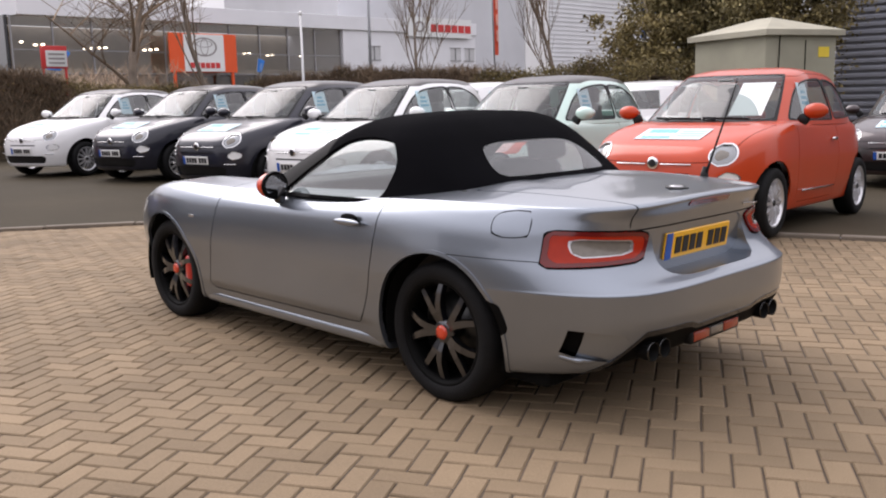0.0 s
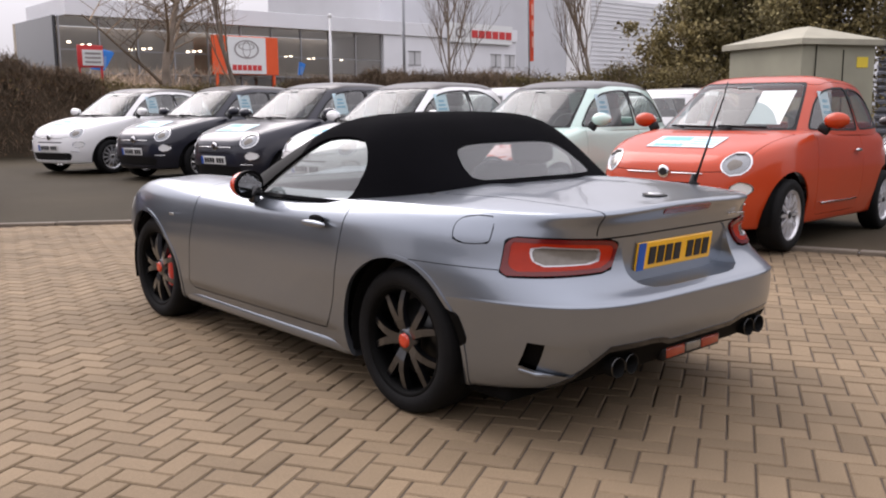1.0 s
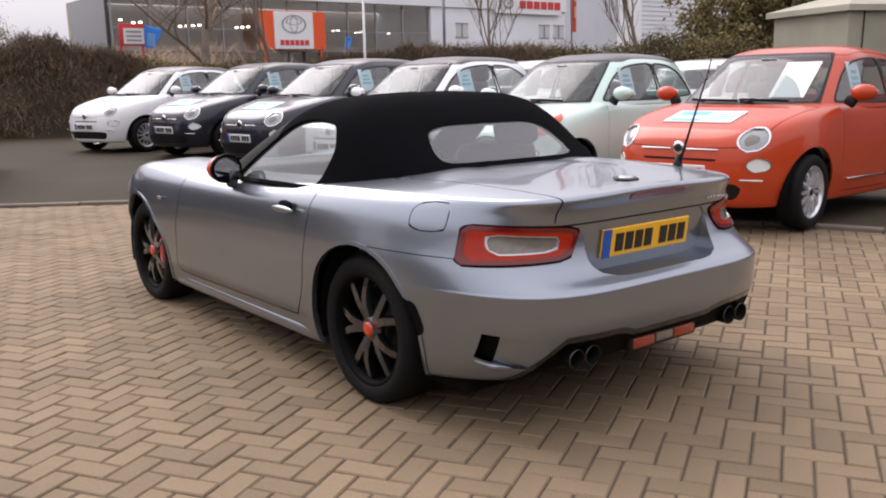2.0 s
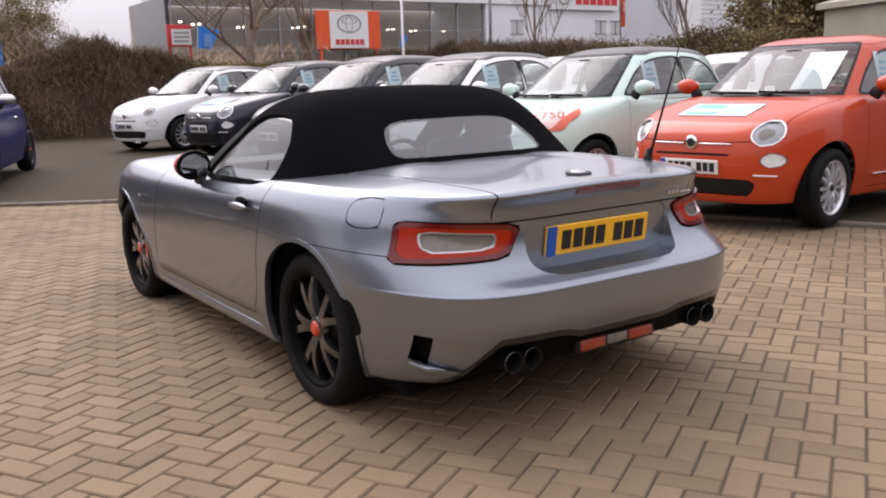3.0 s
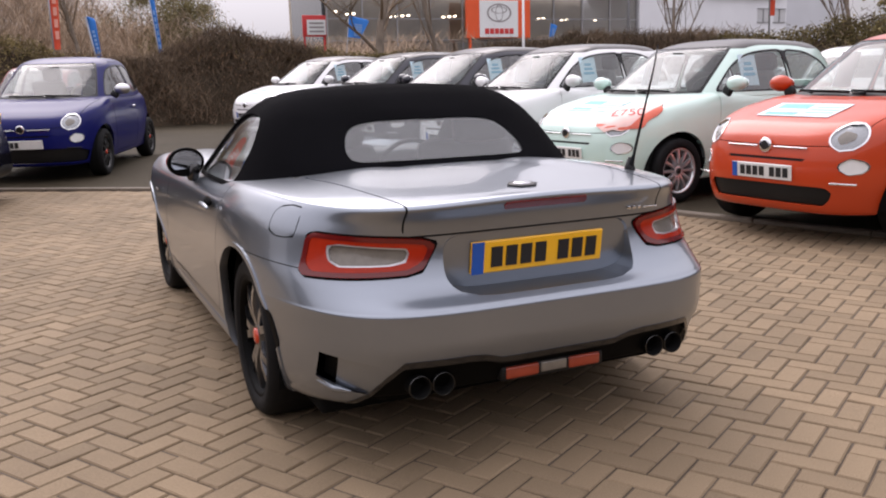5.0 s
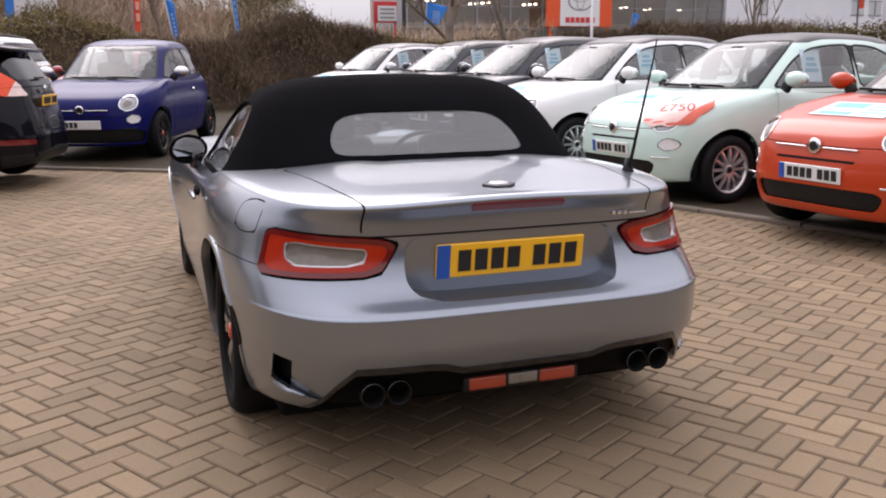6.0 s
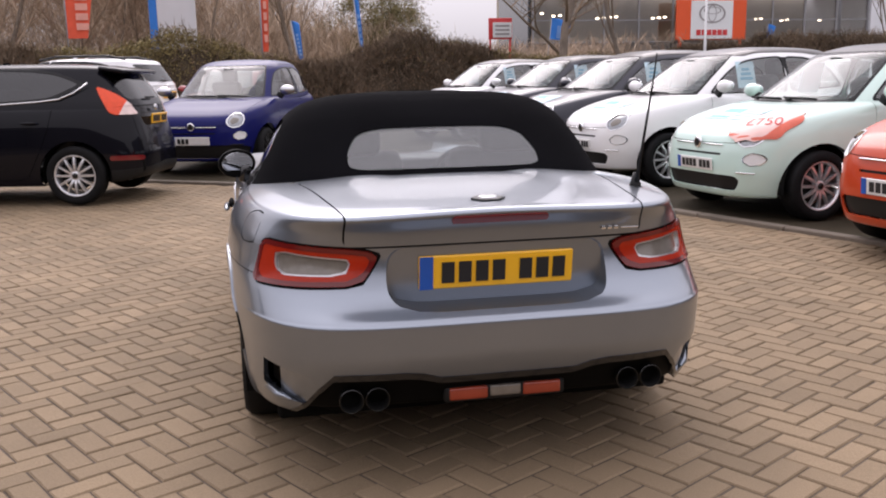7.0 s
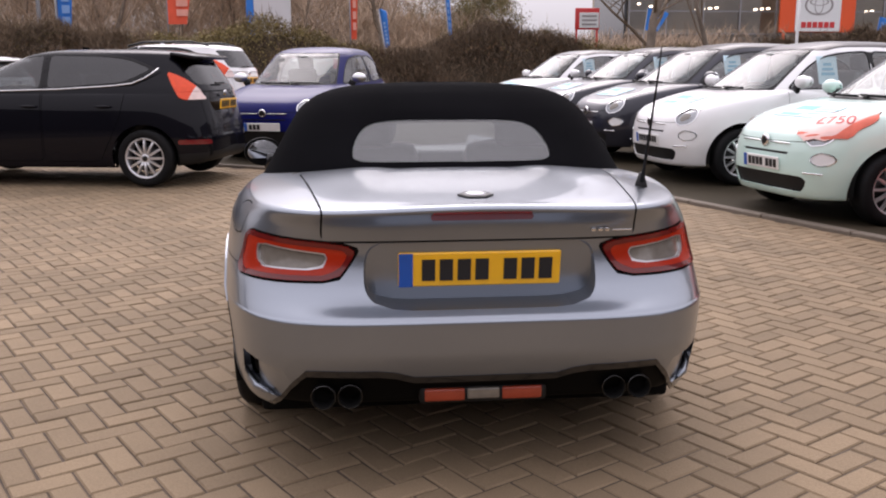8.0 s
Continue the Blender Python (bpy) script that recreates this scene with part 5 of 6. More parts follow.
def hedge():
    rng = np.random.default_rng(5)
    n = 190000
    p, s = along(rng.random(n))
    top = 1.86 + 0.07 * np.sin(s * 0.9) + 0.07 * np.sin(s * 2.3 + 1) + 0.06 * np.sin(s * 5.1) - 0.38 * bell(p[:, 0], 0.5, 1.7) + 0.50 * bell(p[:, 0], -2.7, 1.5) + 0.12 * bell(p[:, 0], -8.0, 2.0) + 0.55 * bell(p[:, 0], 3.5, 1.2)
    top = top * (1 - 0.13 * bell(p[:, 0], 8.0, 4.6))
    zz = np.where(rng.random(n) < 0.35, 0.84 + 0.19 * rng.random(n), rng.random(n) ** 0.75)
    side = rng.normal(size=n)
    depth = 0.55 * (1 - 0.45 * zz ** 2)
    off = np.sign(side) * depth * (0.55 + 0.55 * np.minimum(np.abs(side), 1.3)) + 0.12 * np.sin(s * 3.1 + zz * 5)
    x = p[:, 0] + off * 0.7
    y = p[:, 1] - off * 0.7
    z = top * zz + rng.normal(size=n) * 0.05 + ground_z(x, y)
    hed = empty("hedge")
    leafy = (np.sin(s * 0.55 + 0.6) + 0.5 * np.sin(s * 1.7) + 0.9 * zz + 0.4 * rng.normal(size=n)) > 0.7
    pts = np.stack([x, y, z], 1)
    size = 0.019 + 0.024 * rng.random(n)
    for name, pick, stretch, material, label in (("leaves", leafy, 0.9, "hedge_leaf", "dull olive leaves"), ("dry_leaves", ~leafy & (rng.random(n) > 0.55), 0.9, "dry_leaf", "dry brown leaves")):
        tagged(part(name, quads(pts[pick], size[pick], name, stretch, 0, 7), material, hed, label), kind="stuff")
    tw = ~leafy
    tagged(part("twigs", quads(pts[tw] + [0, 0, 0.1], size[tw] * 0.42, "twigs", 12.0, 0.6, 8), "twig", hed, "bare brown twigs"), kind="stuff")
    # solid filler hull inside the leaves, coloured as the hedge's inner shade
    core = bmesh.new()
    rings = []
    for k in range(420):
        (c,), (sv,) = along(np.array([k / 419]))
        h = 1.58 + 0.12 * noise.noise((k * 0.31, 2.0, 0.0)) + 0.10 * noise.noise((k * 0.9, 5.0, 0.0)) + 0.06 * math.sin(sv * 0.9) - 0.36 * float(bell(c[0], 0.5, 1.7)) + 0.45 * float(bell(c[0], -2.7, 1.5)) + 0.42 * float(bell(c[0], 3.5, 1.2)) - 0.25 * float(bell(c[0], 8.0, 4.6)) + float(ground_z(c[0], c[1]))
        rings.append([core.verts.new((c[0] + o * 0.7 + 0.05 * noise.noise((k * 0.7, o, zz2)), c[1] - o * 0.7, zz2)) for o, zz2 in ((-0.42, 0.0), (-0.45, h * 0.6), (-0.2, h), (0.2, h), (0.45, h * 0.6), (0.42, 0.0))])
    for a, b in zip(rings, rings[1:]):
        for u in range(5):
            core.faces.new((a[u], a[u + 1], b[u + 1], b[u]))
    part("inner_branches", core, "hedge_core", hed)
    return tagged(hed, "tall ragged hedge of bare twigs and dull leaves", "hedge", kind="stuff")


def bare_tree(x, y, height, spread=0.5, seed=1, levels=4, trunk=0.12, upright=0.5, first=0.25, label="bare leafless tree with thin upright branches", twig_n=5, twig="twig"):
    rng = random.Random(seed)
    z0 = float(ground_z(x, y))
    verts, faces = [], []

    def limb(p, d, length, r, level):
        n = 4
        pts, dd = [p], d
        for _ in range(n):
            dd = (dd + Vector((rng.gauss(0, 0.10), rng.gauss(0, 0.10), rng.gauss(0, 0.06) + 0.05 * upright))).normalized()
            pts.append(pts[-1] + dd * length / n)
        sides = 6 if level < 2 else 3
        base = len(verts)
        for i, q in enumerate(pts):
            u = dd.orthogonal().normalized()
            w = dd.cross(u)
            rr = r * (1 - 0.62 * i / n)
            for k in range(sides):
                a = 2 * math.pi * k / sides
                verts.append(q + rr * (math.cos(a) * u + math.sin(a) * w))
        for i in range(n):
            for k in range(sides):
                a, b = base + i * sides + k, base + i * sides + (k + 1) % sides
                faces.append((a, b, b + sides, a + sides))
        if level >= levels:
            return
        count = twig_n if level else twig_n + 4
        for c in range(count):
            f = first + (1 - first) * (c + rng.random()) / count if level == 0 else 0.25 + 0.75 * (c + rng.random()) / count
            i = min(int(f * n), n - 1)
            q = pts[i].lerp(pts[i + 1], f * n - i)
            a = rng.random() * 2 * math.pi
            side = Vector((math.cos(a), math.sin(a), 0))
            nd = (dd * upright + side * spread + Vector((0, 0, 0.35 * upright))).normalized()
            limb(q, nd, length * (0.50 + 0.2 * rng.random()) * (1.0 - 0.35 * f * (level == 0)), r * (0.32 if level == 0 else 0.5), level + 1)
    limb(Vector((0, 0, -0.1)), Vector((0, 0, 1)), height * 0.75, trunk, 0)
    ntr = 5 * 6
    tree = empty("tree", pose(x, y, z0))
    me = bpy.data.meshes.new("trunk")
    me.from_pydata(verts[:ntr], [], faces[:24])
    part("trunk", me, "bark", tree)
    me = bpy.data.meshes.new("twig_crown")
    me.from_pydata(verts, [], faces[24:])
    tagged(part("twig_crown", me, twig, tree), kind="stuff")
    return tagged(tree, label, "tree")


def leafy_tree(x, y, height, width, seed, leaf="conifer", label="dense olive evergreen tree", n=36000):
    rng = np.random.default_rng(seed)
    tree = empty("tree", pose(x, y, float(ground_z(x, y))))
    part("trunk", tube([(0, 0, -0.1), (0.05, 0, height * 0.4), (0, 0.05, height * 0.85)], [0.16, 0.12, 0.03], 8), "bark", tree)
    lumps = rng.normal(size=(90, 3)) * [width * 0.30, width * 0.30, height * 0.21] + [0, 0, height * 0.55]
    size = 0.05 + 0.075 * rng.random(90)
    pick = rng.integers(0, 90, n)
    pts = lumps[pick] + rng.normal(size=(n, 3)) * size[pick][:, None] * [width, width, height * 0.45]
    limbs = join(*[tube([(0, 0, max(0.2, q[2] * 0.55)), tuple(q * [0.5, 0.5, 0.85]), tuple(q)], [0.035, 0.02, 0.006], 5) for q in lumps[::3]])
    tagged(part("branchwork", limbs, "bark", tree), kind="stuff")
    pts[:, 2] = np.clip(pts[:, 2], 0.3, height)
    tagged(part("crown", quads(pts, 0.035 + 0.05 * rng.random(n), "crown", 1.0, 0, seed), leaf, tree), kind="stuff")
    return tagged(tree, label, "tree")


def woodland():
    """Far bare woods, one mass of upright twigs."""
    rng = np.random.default_rng(11)
    spots, sizes = [], []
    for k in range(340):
        x = -48 + 56 * rng.random()
        y = 56 + 26 * rng.random()
        h = (11.0 - 6.0 * float(sstep(-8, 7, x))) * (0.7 + 0.5 * rng.random())
        n = 420
        q = rng.normal(size=(n, 3)) * [1.6, 1.6, 0.0] + [x, y, 0]
        q[:, 2] = h * rng.random(n) ** 0.8
        spots.append(q)
        sizes.append(0.02 + 0.03 * rng.random(n))
    for k in range(90):
        x, y = 6 + 30 * rng.random(), 70 + 40 * rng.random()
        n = 260
        q = rng.normal(size=(n, 3)) * [2.0, 2.0, 0.0] + [x, y, 0]
        q[:, 2] = (3.6 + 1.6 * rng.random()) * rng.random(n)
        spots.append(q)
        sizes.append(0.03 + 0.04 * rng.random(n))
    return tagged(part("woodland", quads(np.vstack(spots), np.concatenate(sizes), "woodland", 16.0, 0.72, 3), "wood_hazed", None), "far bare brown woodland behind the hedge", "woodland", kind="stuff")


def wall_box(name, x0, x1, y0, y1, z0, z1, material, parent=None):
    return part(name, box(x1 - x0, y1 - y0, z1 - z0, 0.03, ((x0 + x1) / 2, (y0 + y1) / 2, (z0 + z1) / 2), 1), material, parent)


def showroom():
    b = empty("showroom_building", pose(0, 0, 0))
    wall_box("roof_fascia", 32.6, 104.5, 99.5, 113, 11.7, 13.6, "render_wall", b)
    wall_box("wall", 77.2, 104.5, 99.8, 130, -0.2, 11.7, "render_wall", b)
    wall_box("rear_wall", 31.5, 77.2, 114, 115, -0.2, 11.7, "room", b)
    wall_box("side_glazing", 31.5, 31.9, 100.6, 114, -0.2, 11.7, "gloss_black", b)
    wall_box("room_floor", 31.5, 77.2, 100.2, 114, -0.2, 0.2, "room", b)
    wall_box("upper_floor", 31.9, 77.0, 104, 114, 5.6, 6.1, "room", b)
    for k in range(11):
        x = 32 + 4.5 * k
        p = part("window", box(4.4, 0.06, 11.4, at=(x + 2.2, 100.4, 5.9)), "shop_glass", b)
        part("mullion", box(0.16, 0.25, 11.7, at=(x, 100.3, 5.8)), "mullion", p)
    for z in (2.6, 5.4, 8.0):
        part("transom", box(45.2, 0.22, 0.12, at=(54.6, 100.28, z)), "mullion", b)
    for x, z in ((82.9, 8.5), (99.8, 8.6), (103, 8.6)):
        w = part("window", box(2.2, 0.1, 1.9, at=(x, 99.76, z)), "shop_glass", b)
        part("window_frame", join(box(2.4, 0.14, 0.12, at=(x, 99.74, z + 1.0)), box(2.4, 0.14, 0.12, at=(x, 99.74, z - 1.0)), box(0.12, 0.14, 2.0, at=(x, 99.74, z))), "mullion", w)
    for x, z, n in ((35.5, 8.7, 2), (41.2, 8.4, 4), (48.6, 8.4, 3), (62.8, 8.2, 2), (66.5, 8.1, 2), (72, 8.1, 1), (34, 9.0, 1)):
        for k in range(n):
            part("ceiling_lamp", box(0.36, 0.4, 0.22, 0.07, (x + 0.95 * k, 103 + 0.3 * k, z + 0.08 * k)), "lamp_glow", b, "lit warm ceiling lamp")
    sg = part("wall_banner", box(14.0, 0.2, 2.9, at=(96, 99.3, 12.6)), "paper", b, "white wall banner with red bar")
    for k in range(6):
        part("banner_bar", box(1.25, 0.06, 1.15, at=(94.6 + 1.5 * k, 99.16, 12.5)), "sign_red", sg)
    part("banner_mark", moved(lathe([(0, 0.55), (0, 0.85)], 24, "y"), pose(91.6, 99.15, 12.6) @ Matrix.Diagonal((1.3, 1, 1, 1))), "sign_grey", sg)
    return tagged(b, "pale grey glazed car showroom with lit ceiling lamps", "building")


def warehouse():
    b = empty("warehouse_building")
    wall_box("wall", 100, 152, 130.2, 170, -0.2, 26, "warehouse", b)
    wall_box("white_bay", 152, 160, 129.8, 170, -0.2, 26, "white_wall", b)
    w = wall_box("clad_wall", 160, 215, 130.2, 170, -0.2, 26, "pale_warehouse", b)
    for k in range(20):
        part("cladding_rib", box(55, 0.12, 0.10, at=(187.5, 130.1, 6 + k)), "warehouse", w)
    for k, c in enumerate(("flag_blue", "paper", "flag_blue")):
        part("tall_banner", box(2.4, 0.2, 12, at=(199 + 2.6 * k, 129.9, 22)), c, b)
    return tagged(b, "tall grey and white warehouse", "building")


def ribbed_shed():
    b = empty("steel_clad_building", pose(25.5, 8.2, 0, 0, 0, -80))
    wall_box("wall", 0.0, 22, 0.05, 8, -0.2, 9, "corrugated", b)
    for k in range(38):
        part("cladding_rib", moved(box(22, 0.10, 0.13, 0.02, seg=1), pose(11, 0.02, 0.4 + 0.22 * k)), "corrugated", b)
    return tagged(b, "blue-grey building clad in horizontal corrugated steel", "building")


def kiosk():
    k = empty("utility_kiosk", pose(16.34, 6.02, float(ground_z(16.3, 6.0)), 0, 0, -21.5))
    body = part("cabinet", box(1.95, 2.35, 2.42, 0.02, (0, 0, 1.21), 1), "kiosk", k)
    part("door_joint", box(0.02, 0.02, 2.1, at=(0.1, -1.178, 1.25)), "gap", body)
    part("cable", tube([(-0.62, -1.19, 2.42), (-0.64, -1.20, 1.9), (-0.66, -1.19, 1.2)], 0.012, 6), "gap", body)
    part("warning_notice", box(0.30, 0.012, 0.22, at=(0.62, -1.182, 2.05)), "warning", body, "small yellow warning notice")
    bm = bmesh.new()
    lo = [bm.verts.new((sx * 1.10, sy * 1.30, z)) for z in (2.40, 2.52) for sx, sy in ((-1, -1), (1, -1), (1, 1), (-1, 1))]
    hi = [bm.verts.new((0, -0.25, 2.86)), bm.verts.new((0, 0.25, 2.86))]
    bm.faces.new(lo[:4][::-1])
    for a in range(4):
        bm.faces.new((lo[a], lo[(a + 1) % 4], lo[4 + (a + 1) % 4], lo[4 + a]))
    bm.faces.new((lo[4], lo[5], hi[0]))
    bm.faces.new((lo[5], lo[6], hi[1], hi[0]))
    bm.faces.new((lo[6], lo[7], hi[1]))
    bm.faces.new((lo[7], lo[4], hi[0], hi[1]))
    part("roof", bm, "kiosk_roof", k, "pale hipped roof")
    return tagged(k, "grey-green utility kiosk with a pale hipped roof", "kiosk")


def billboard():
    b = empty("dealer_billboard", pose(53.9, 98, 0))
    part("panel", box(9.2, 0.3, 4.7, 0.03, (0, 0, 7.85), 1), "sign_orange", b, "orange-red sign panel")
    w = part("white_panel", box(5.5, 0.12, 4.5, 0.02, (0.0, -0.2, 7.85), 1), "paper", b)
    for rx, rz, z in ((1.75, 1.15, 8.6), (0.55, 1.05, 8.6), (1.15, 0.42, 8.95)):
        part("emblem_ring", moved(lathe([(-0.03, 0.86), (-0.06, 0.93), (-0.03, 1.0)], 36, "y"), pose(0, -0.26, z) @ Matrix.Diagonal((rx, 1, rz, 1))), "sign_grey", w)
    for k in range(6):
        part("lettering_bar", box(0.56, 0.06, 0.66, at=(-1.75 + 0.70 * k, -0.28, 6.35)), "sign_red", w)
    for sx in (-4, 4):
        part("post", box(0.3, 0.3, 5.6, at=(sx, 0.1, 2.8)), "sign_orange", b)
    return tagged(b, "orange billboard with a white panel and an oval emblem", "billboard")


def feather_flag(x, y, base, height, width, color, lean=0.0, label="tall feather flag on a pole"):
    f = empty("feather_flag", pose(x, y, float(ground_z(x, y)), 0, lean))
    part("pole", tube([(0, 0, -0.1), (0, 0, base + height)], 0.03, 8), "grey_pole", f)
    bm = bmesh.new()
    rows = []
    for k in range(15):
        t = k / 14
        w = width * (0.55 + 0.45 * t) * (1 if t < 0.86 else math.sqrt(max(0.02, 1 - ((t - 0.86) / 0.14) ** 2)))
        rows.append([bm.verts.new((0.03 + w * u / 4, 0.05 * math.sin(3 * t + u), base + height * t)) for u in range(5)])
    for a, b in zip(rows, rows[1:]):
        for u in range(4):
            bm.faces.new((a[u], a[u + 1], b[u + 1], b[u])).smooth = True
    cloth = part("cloth", bm, color, f)
    for k in range(6):
        part("print_bar", box(width * 0.34, 0.006, height * 0.07, at=(width * 0.45, -0.07, base + height * (0.12 + 0.1 * k))), "flag_pale" if color == "flag_orange" else "flag_sky", cloth)
    return tagged(f, label, "flag")


def pole(x, y, height, r, material, label, head=False):
    p = empty("lamp_post" if head else "flagpole", pose(x, y, float(ground_z(x, y))))
    part("shaft", tube([(0, 0, -0.1), (0, 0, height)], [r, r * 0.7], 12), material, p)
    if head:
        part("lantern", box(0.5, 0.25, 0.12, 0.04, (0.2, 0, height)), "grey_pole", p)
    else:
        part("finial", ball(r * 1.4, r * 1.4, r * 1.4, (0, 0, height)), material, p)
    return tagged(p, label, "lamp post" if head else "flagpole")


hedge()
woodland()
bare_tree(7.7, 19.6, 7.0, 0.75, 3, 4, 0.16, 0.45, 0.28, "bare spreading tree standing in the hedge")
bare_tree(8.3, 16.6, 7.5, 0.35, 5, 3, 0.07, 0.9, 0.2, "slender bare tree in the hedge")
bare_tree(17.3, 18.4, 6.5, 0.45, 8, 3, 0.08, 0.8, 0.25, twig_n=6)
bare_tree(33.3, 25.4, 10.0, 0.38, 12, 3, 0.14, 1.0, 0.12, twig_n=6)
bare_tree(41.5, 22.5, 10.0, 0.38, 13, 3, 0.13, 1.0, 0.12, twig_n=6)
bare_tree(1.8, 47.0, 9.0, 0.5, 17, 4, 0.15, 0.7, 0.3)
WOODS = [bare_tree(-6.0, 58.0, 12.0, 0.6, 19, 4, 0.18, 0.6, 0.2, "bare brown woodland tree", twig="wood_hazed"), bare_tree(-12.0, 56.0, 11.5, 0.7, 23, 4, 0.17, 0.55, 0.15, "bare brown woodland tree", twig="wood_hazed")]
for t in WOODS:
    tagged(t, group="woodland trees")
wood_rng = random.Random(6)
for k in range(36):
    x = -46 + 48 * (k + wood_rng.random()) / 36
    y = 54 + 16 * wood_rng.random() + max(0, x + 6) * 0.8
    size = 0.75 + 0.4 * wood_rng.random() - 0.02 * max(0, x + 6)
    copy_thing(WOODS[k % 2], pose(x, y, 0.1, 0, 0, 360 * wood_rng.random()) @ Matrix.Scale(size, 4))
leafy_tree(20.6, 10.0, 6.8, 3.2, 31)
leafy_tree(20.9, 7.8, 7.2, 3.0, 32, "hedge_leaf", "brownish evergreen tree behind the kiosk")
leafy_tree(18.3, 10.1, 3.3, 1.9, 35, "hedge_leaf", "olive brown shrub at the end of the hedge", 16000)
leafy_tree(8.3, 60, 9.0, 5.4, 33, "conifer", "dark ivy-clad tree in the distance", 45000)
showroom()
warehouse()
ribbed_shed()
kiosk()
billboard()
pole(8.3, 12.6, 3.1, 0.035, "pole", "short white painted flagpole behind the row")
pole(-7.98, 18.8, 6.5, 0.055, "grey_pole", "grey street lamp post behind the hedge", True)
pole(17.8, 21.8, 7.5, 0.06, "grey_pole", "grey street lamp post", True)
feather_flag(22.6, 20.0, 2.85, 6.0, 0.32, "flag_orange", -2, "slim orange feather flag")
feather_flag(-0.42, 30.0, 2.28, 4.0, 0.36, "flag_orange", 0, "slim orange feather flag beyond the hedge")
feather_flag(-10.25, 46.2, 3.6, 5.0, 1.8, "flag_orange", 0, "wide orange banner flag")
feather_flag(-8.24, 21.0, 2.1, 3.0, 0.6, "flag_blue", 0, "blue banner flag behind the hedge")
feather_flag(1.1, 28.0, 1.95, 1.35, 0.26, "flag_blue", -9, "blue feather flag beyond the hedge")
feather_flag(4.5, 38.7, 2.3, 3.0, 0.22, "flag_blue", -6, "narrow blue feather flag turned edge-on")
feather_flag(22.6, 67, 4.3, 1.7, 1.9, "flag_blue", 6, "far broad blue flag before the showroom")
feather_flag(59.4, 96, 5.5, 1.7, 1.1, "flag_blue", 8, "far blue feather flag")


def small_sign():
    s = empty("roadside_sign", pose(6.5, 22.0, float(ground_z(6.5, 22))))
    part("board", box(0.72, 0.06, 0.62, 0.01, (0.05, 0, 2.62)), "sign_red", s)
    p = part("face", box(0.58, 0.02, 0.44, 0.004, (0.10, -0.04, 2.58), 1), "paper", s)
    for k in range(3):
        part("print_bar", box(0.44, 0.01, 0.05, at=(0.10, -0.055, 2.46 + 0.12 * k)), "sign_grey", p)
    for sx in (-0.26, 0.36):
        part("post", box(0.05, 0.05, 2.4, at=(sx, 0.02, 1.15)), "sign_red", s)
    return tagged(s, "small red-framed sign with white face beyond the hedge", "sign")


small_sign()
hb = empty("display_board", pose(-5.0, 50.3, 0))
part("panel", box(2.15, 0.15, 3.2, 0.02, (0, 0, 4.9), 1), "hoarding", hb)
for sx in (-1.2, 1.2):
    part("post", box(0.15, 0.15, 3.4, at=(sx, 0.05, 1.7)), "grey_pole", hb)
part("blue_edge", box(0.43, 0.16, 3.2, at=(-1.295, 0, 4.9)), "flag_blue", hb)
tagged(hb, "pale grey display board with a blue edge", "sign")


# unseen walls, added behind the camera to block low sky and darken reflections
def yard_wall(name, x, y, length, height, turn, material):
    return tagged(part(name, box(length, 0.3, height, 0.02, (0, 0, height / 2), 1), material, None, at=pose(x, y, 0, 0, 0, turn)), "unseen dark wall added for the car paint to reflect", "wall", kind="structure")


M["yard_wall"] = mat("dull_grey_yard_wall", (0.07, 0.065, 0.06), 0.7, 0, 0.2, 0.3)
yard_wall("wall_south", -2, -17, 44, 5.5, 0, "yard_wall")
yard_wall("wall_west", -19, -3, 30, 4.5, 90, "yard_wall")


# ---- kerb and block paving ----
def kerb_line(ax, ay, bx, by, length=0.9):
    a, b = Vector((ax, ay, 0)), Vector((bx, by, 0))
    n = int((b - a).length / length)
    d = (b - a) / n
    turn = math.degrees(math.atan2(d.y, d.x))
    me = bpy.data.meshes.new("kerbstone")
    bm = box(d.length - 0.012, 0.10, 0.12, 0.008, seg=1)
    bm.to_mesh(me)
    bm.free()
    me.materials.append(M["kerbstone"])
    for k in range(n):
        c = a + d * (k + 0.5)
        ob = new("kerbstone", me)
        ob.matrix_basis = pose(c.x, c.y, -0.028 + 0.004 * noise.noise(c * 3), 0, 0, turn)
        ob.parent = kerb


kerb = tagged(empty("kerb"), "flush concrete edging between paving and asphalt", "kerb", kind="structure")
CORNER = (2.50, 4.45)
kerb_line(-13.0, 14.74, *CORNER)
kerb_line(*CORNER, 7.2, -8.45)

CELL = 0.0980
E1, E2 = Vector((math.cos(radians(-59.5)), math.sin(radians(-59.5)))), Vector((math.cos(radians(30.5)), math.sin(radians(30.5))))
HOME = Vector((-0.521, -2.102))
rng = np.random.default_rng(4)
GAP, EDGE, DROP = 0.0038, 0.005, 0.005


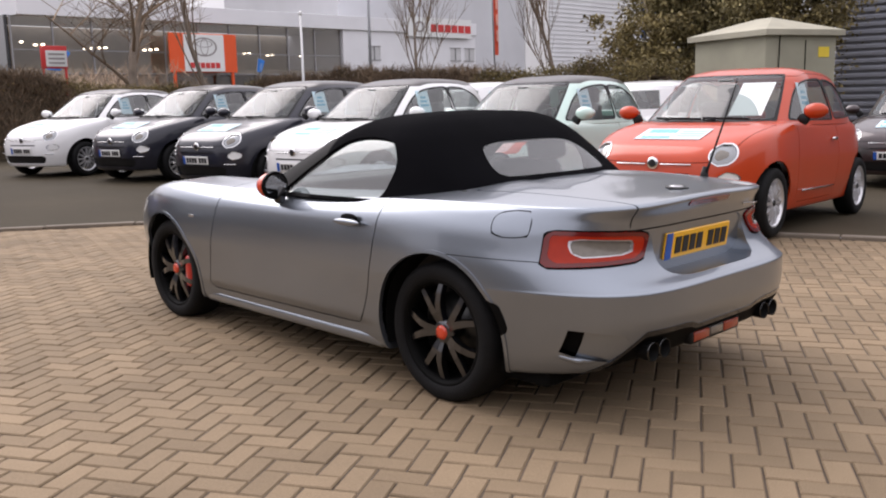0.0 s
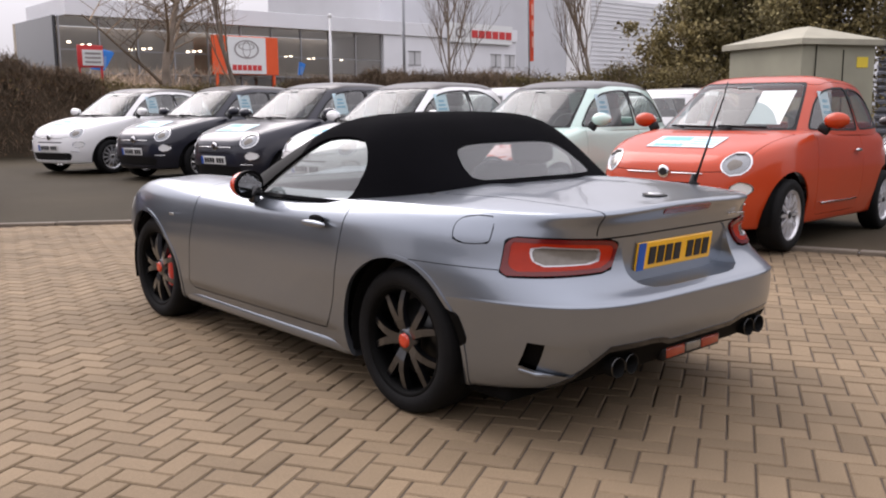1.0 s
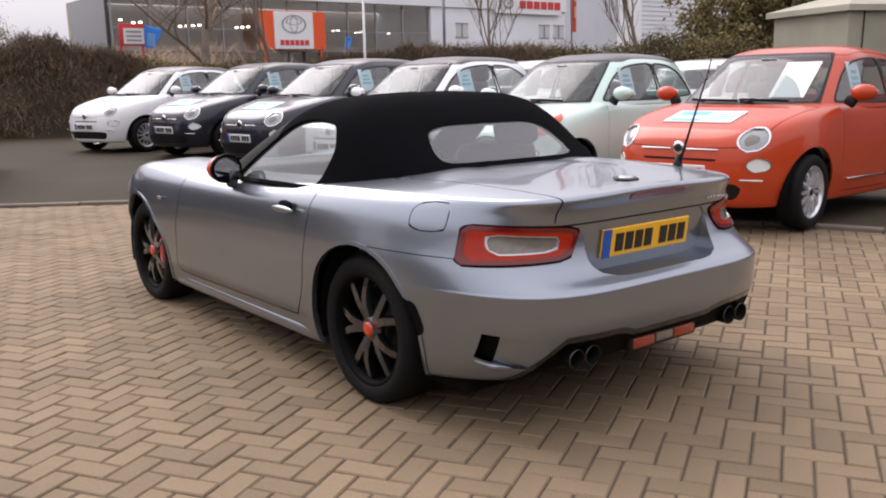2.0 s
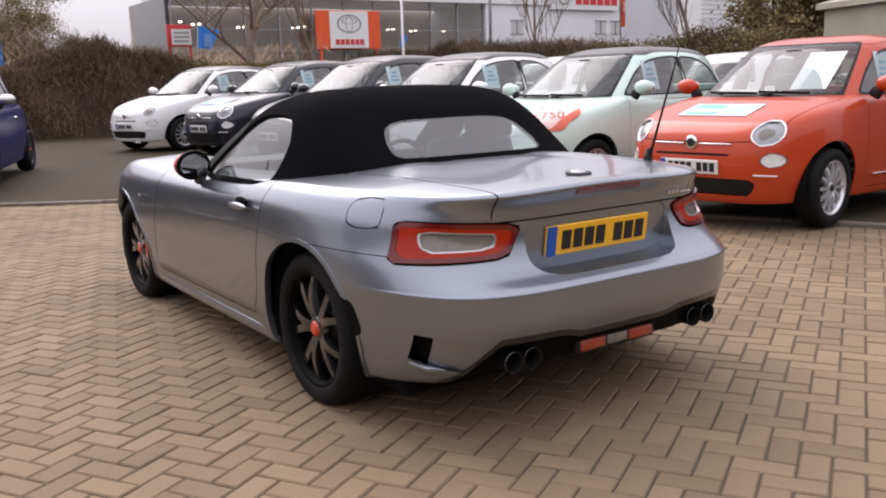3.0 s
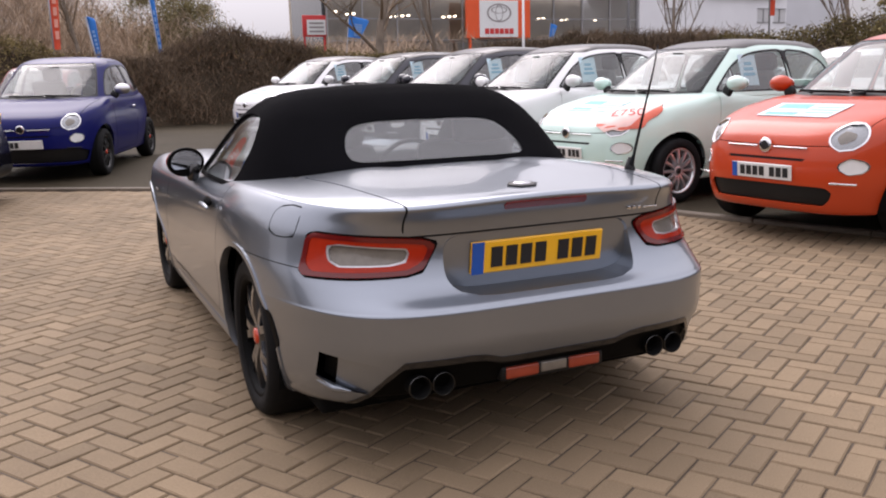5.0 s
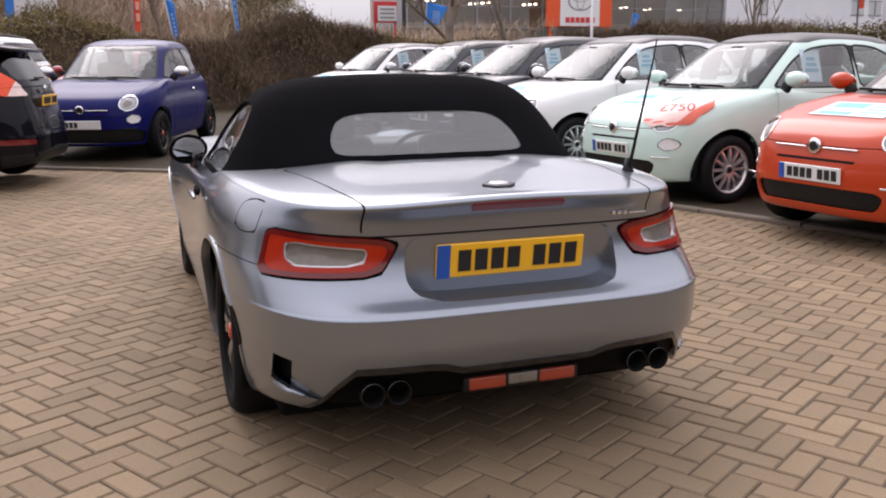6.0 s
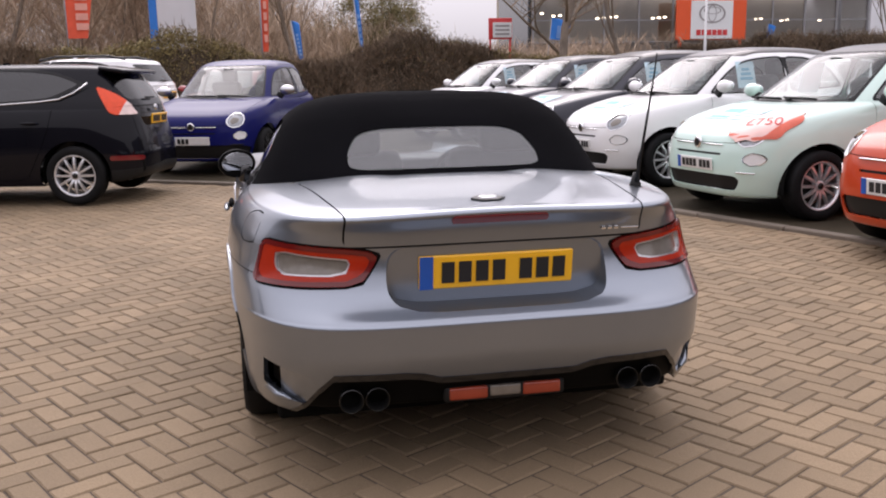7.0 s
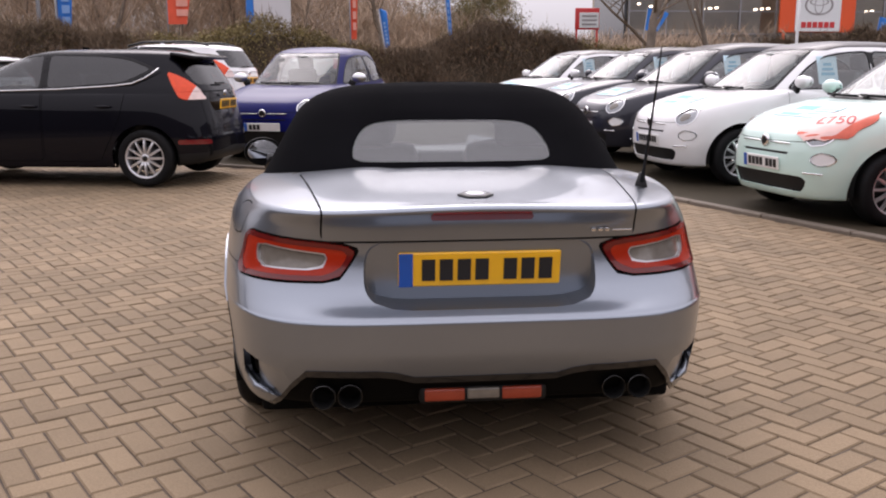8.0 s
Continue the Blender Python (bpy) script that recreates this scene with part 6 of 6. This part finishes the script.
def block_mesh():
    a, b = CELL - GAP, CELL / 2 - GAP
    v = [(sx * a, sy * b, -0.03) for sx, sy in ((-1, -1), (1, -1), (1, 1), (-1, 1))] + [(sx * a, sy * b, -DROP) for sx, sy in ((-1, -1), (1, -1), (1, 1), (-1, 1))] + [(sx * (a - EDGE), sy * (b - EDGE), 0) for sx, sy in ((-1, -1), (1, -1), (1, 1), (-1, 1))]
    f = [(8, 9, 10, 11)] + [(k, (k + 1) % 4, 4 + (k + 1) % 4, 4 + k) for k in range(4)] + [(4 + k, 4 + (k + 1) % 4, 8 + (k + 1) % 4, 8 + k) for k in range(4)]
    return np.array(v), f


bv, bf = block_mesh()
one = bpy.data.meshes.new("paving_block")
one.from_pydata([tuple(p) for p in bv], [], bf)
one.materials.append(M["paver_piece"])
rest_v, rest_f, pieces = [], [], []
for i in range(-120, 121):
    for j in range(-120, 121):
        s = (i + j) % 4
        if s == 0:
            c, turn = HOME + E1 * (CELL * (i + 1)) + E2 * (CELL * (j + 0.5)), -59.5
        elif s == 2:
            c, turn = HOME + E1 * (CELL * (i + 0.5)) + E2 * (CELL * (j + 1)), 30.5
        else:
            continue
        if c.x < -9.5 or c.y < -8.6 or c.y > 11.5 or float(beyond(c.x, c.y)) > -0.04:
            continue
        z = -0.001 - 0.0035 * rng.random()
        m = pose(c.x, c.y, z, 0.5 * rng.normal(), 0.5 * rng.normal(), turn + 0.5 * rng.normal())
        if -1.75 < c.x < 0.95 and -2.95 < c.y < -1.95 and len(pieces) < 290:
            pieces.append(m)
        else:
            a = np.array(m)
            base = len(rest_v) * 12
            rest_v.append(bv @ a[:3, :3].T + a[:3, 3])
            rest_f += [tuple(base + q for q in f) for f in bf]
for m in pieces:
    ob = new("paving_block", one)
    ob.matrix_basis, ob.parent = m, pavement
far_blocks = bpy.data.meshes.new("paving_blocks")
far_blocks.from_pydata([tuple(p) for p in np.vstack(rest_v)], [], rest_f)
tagged(part("paving_blocks", far_blocks, "paver", pavement, "buff clay paving blocks"), kind="stuff")
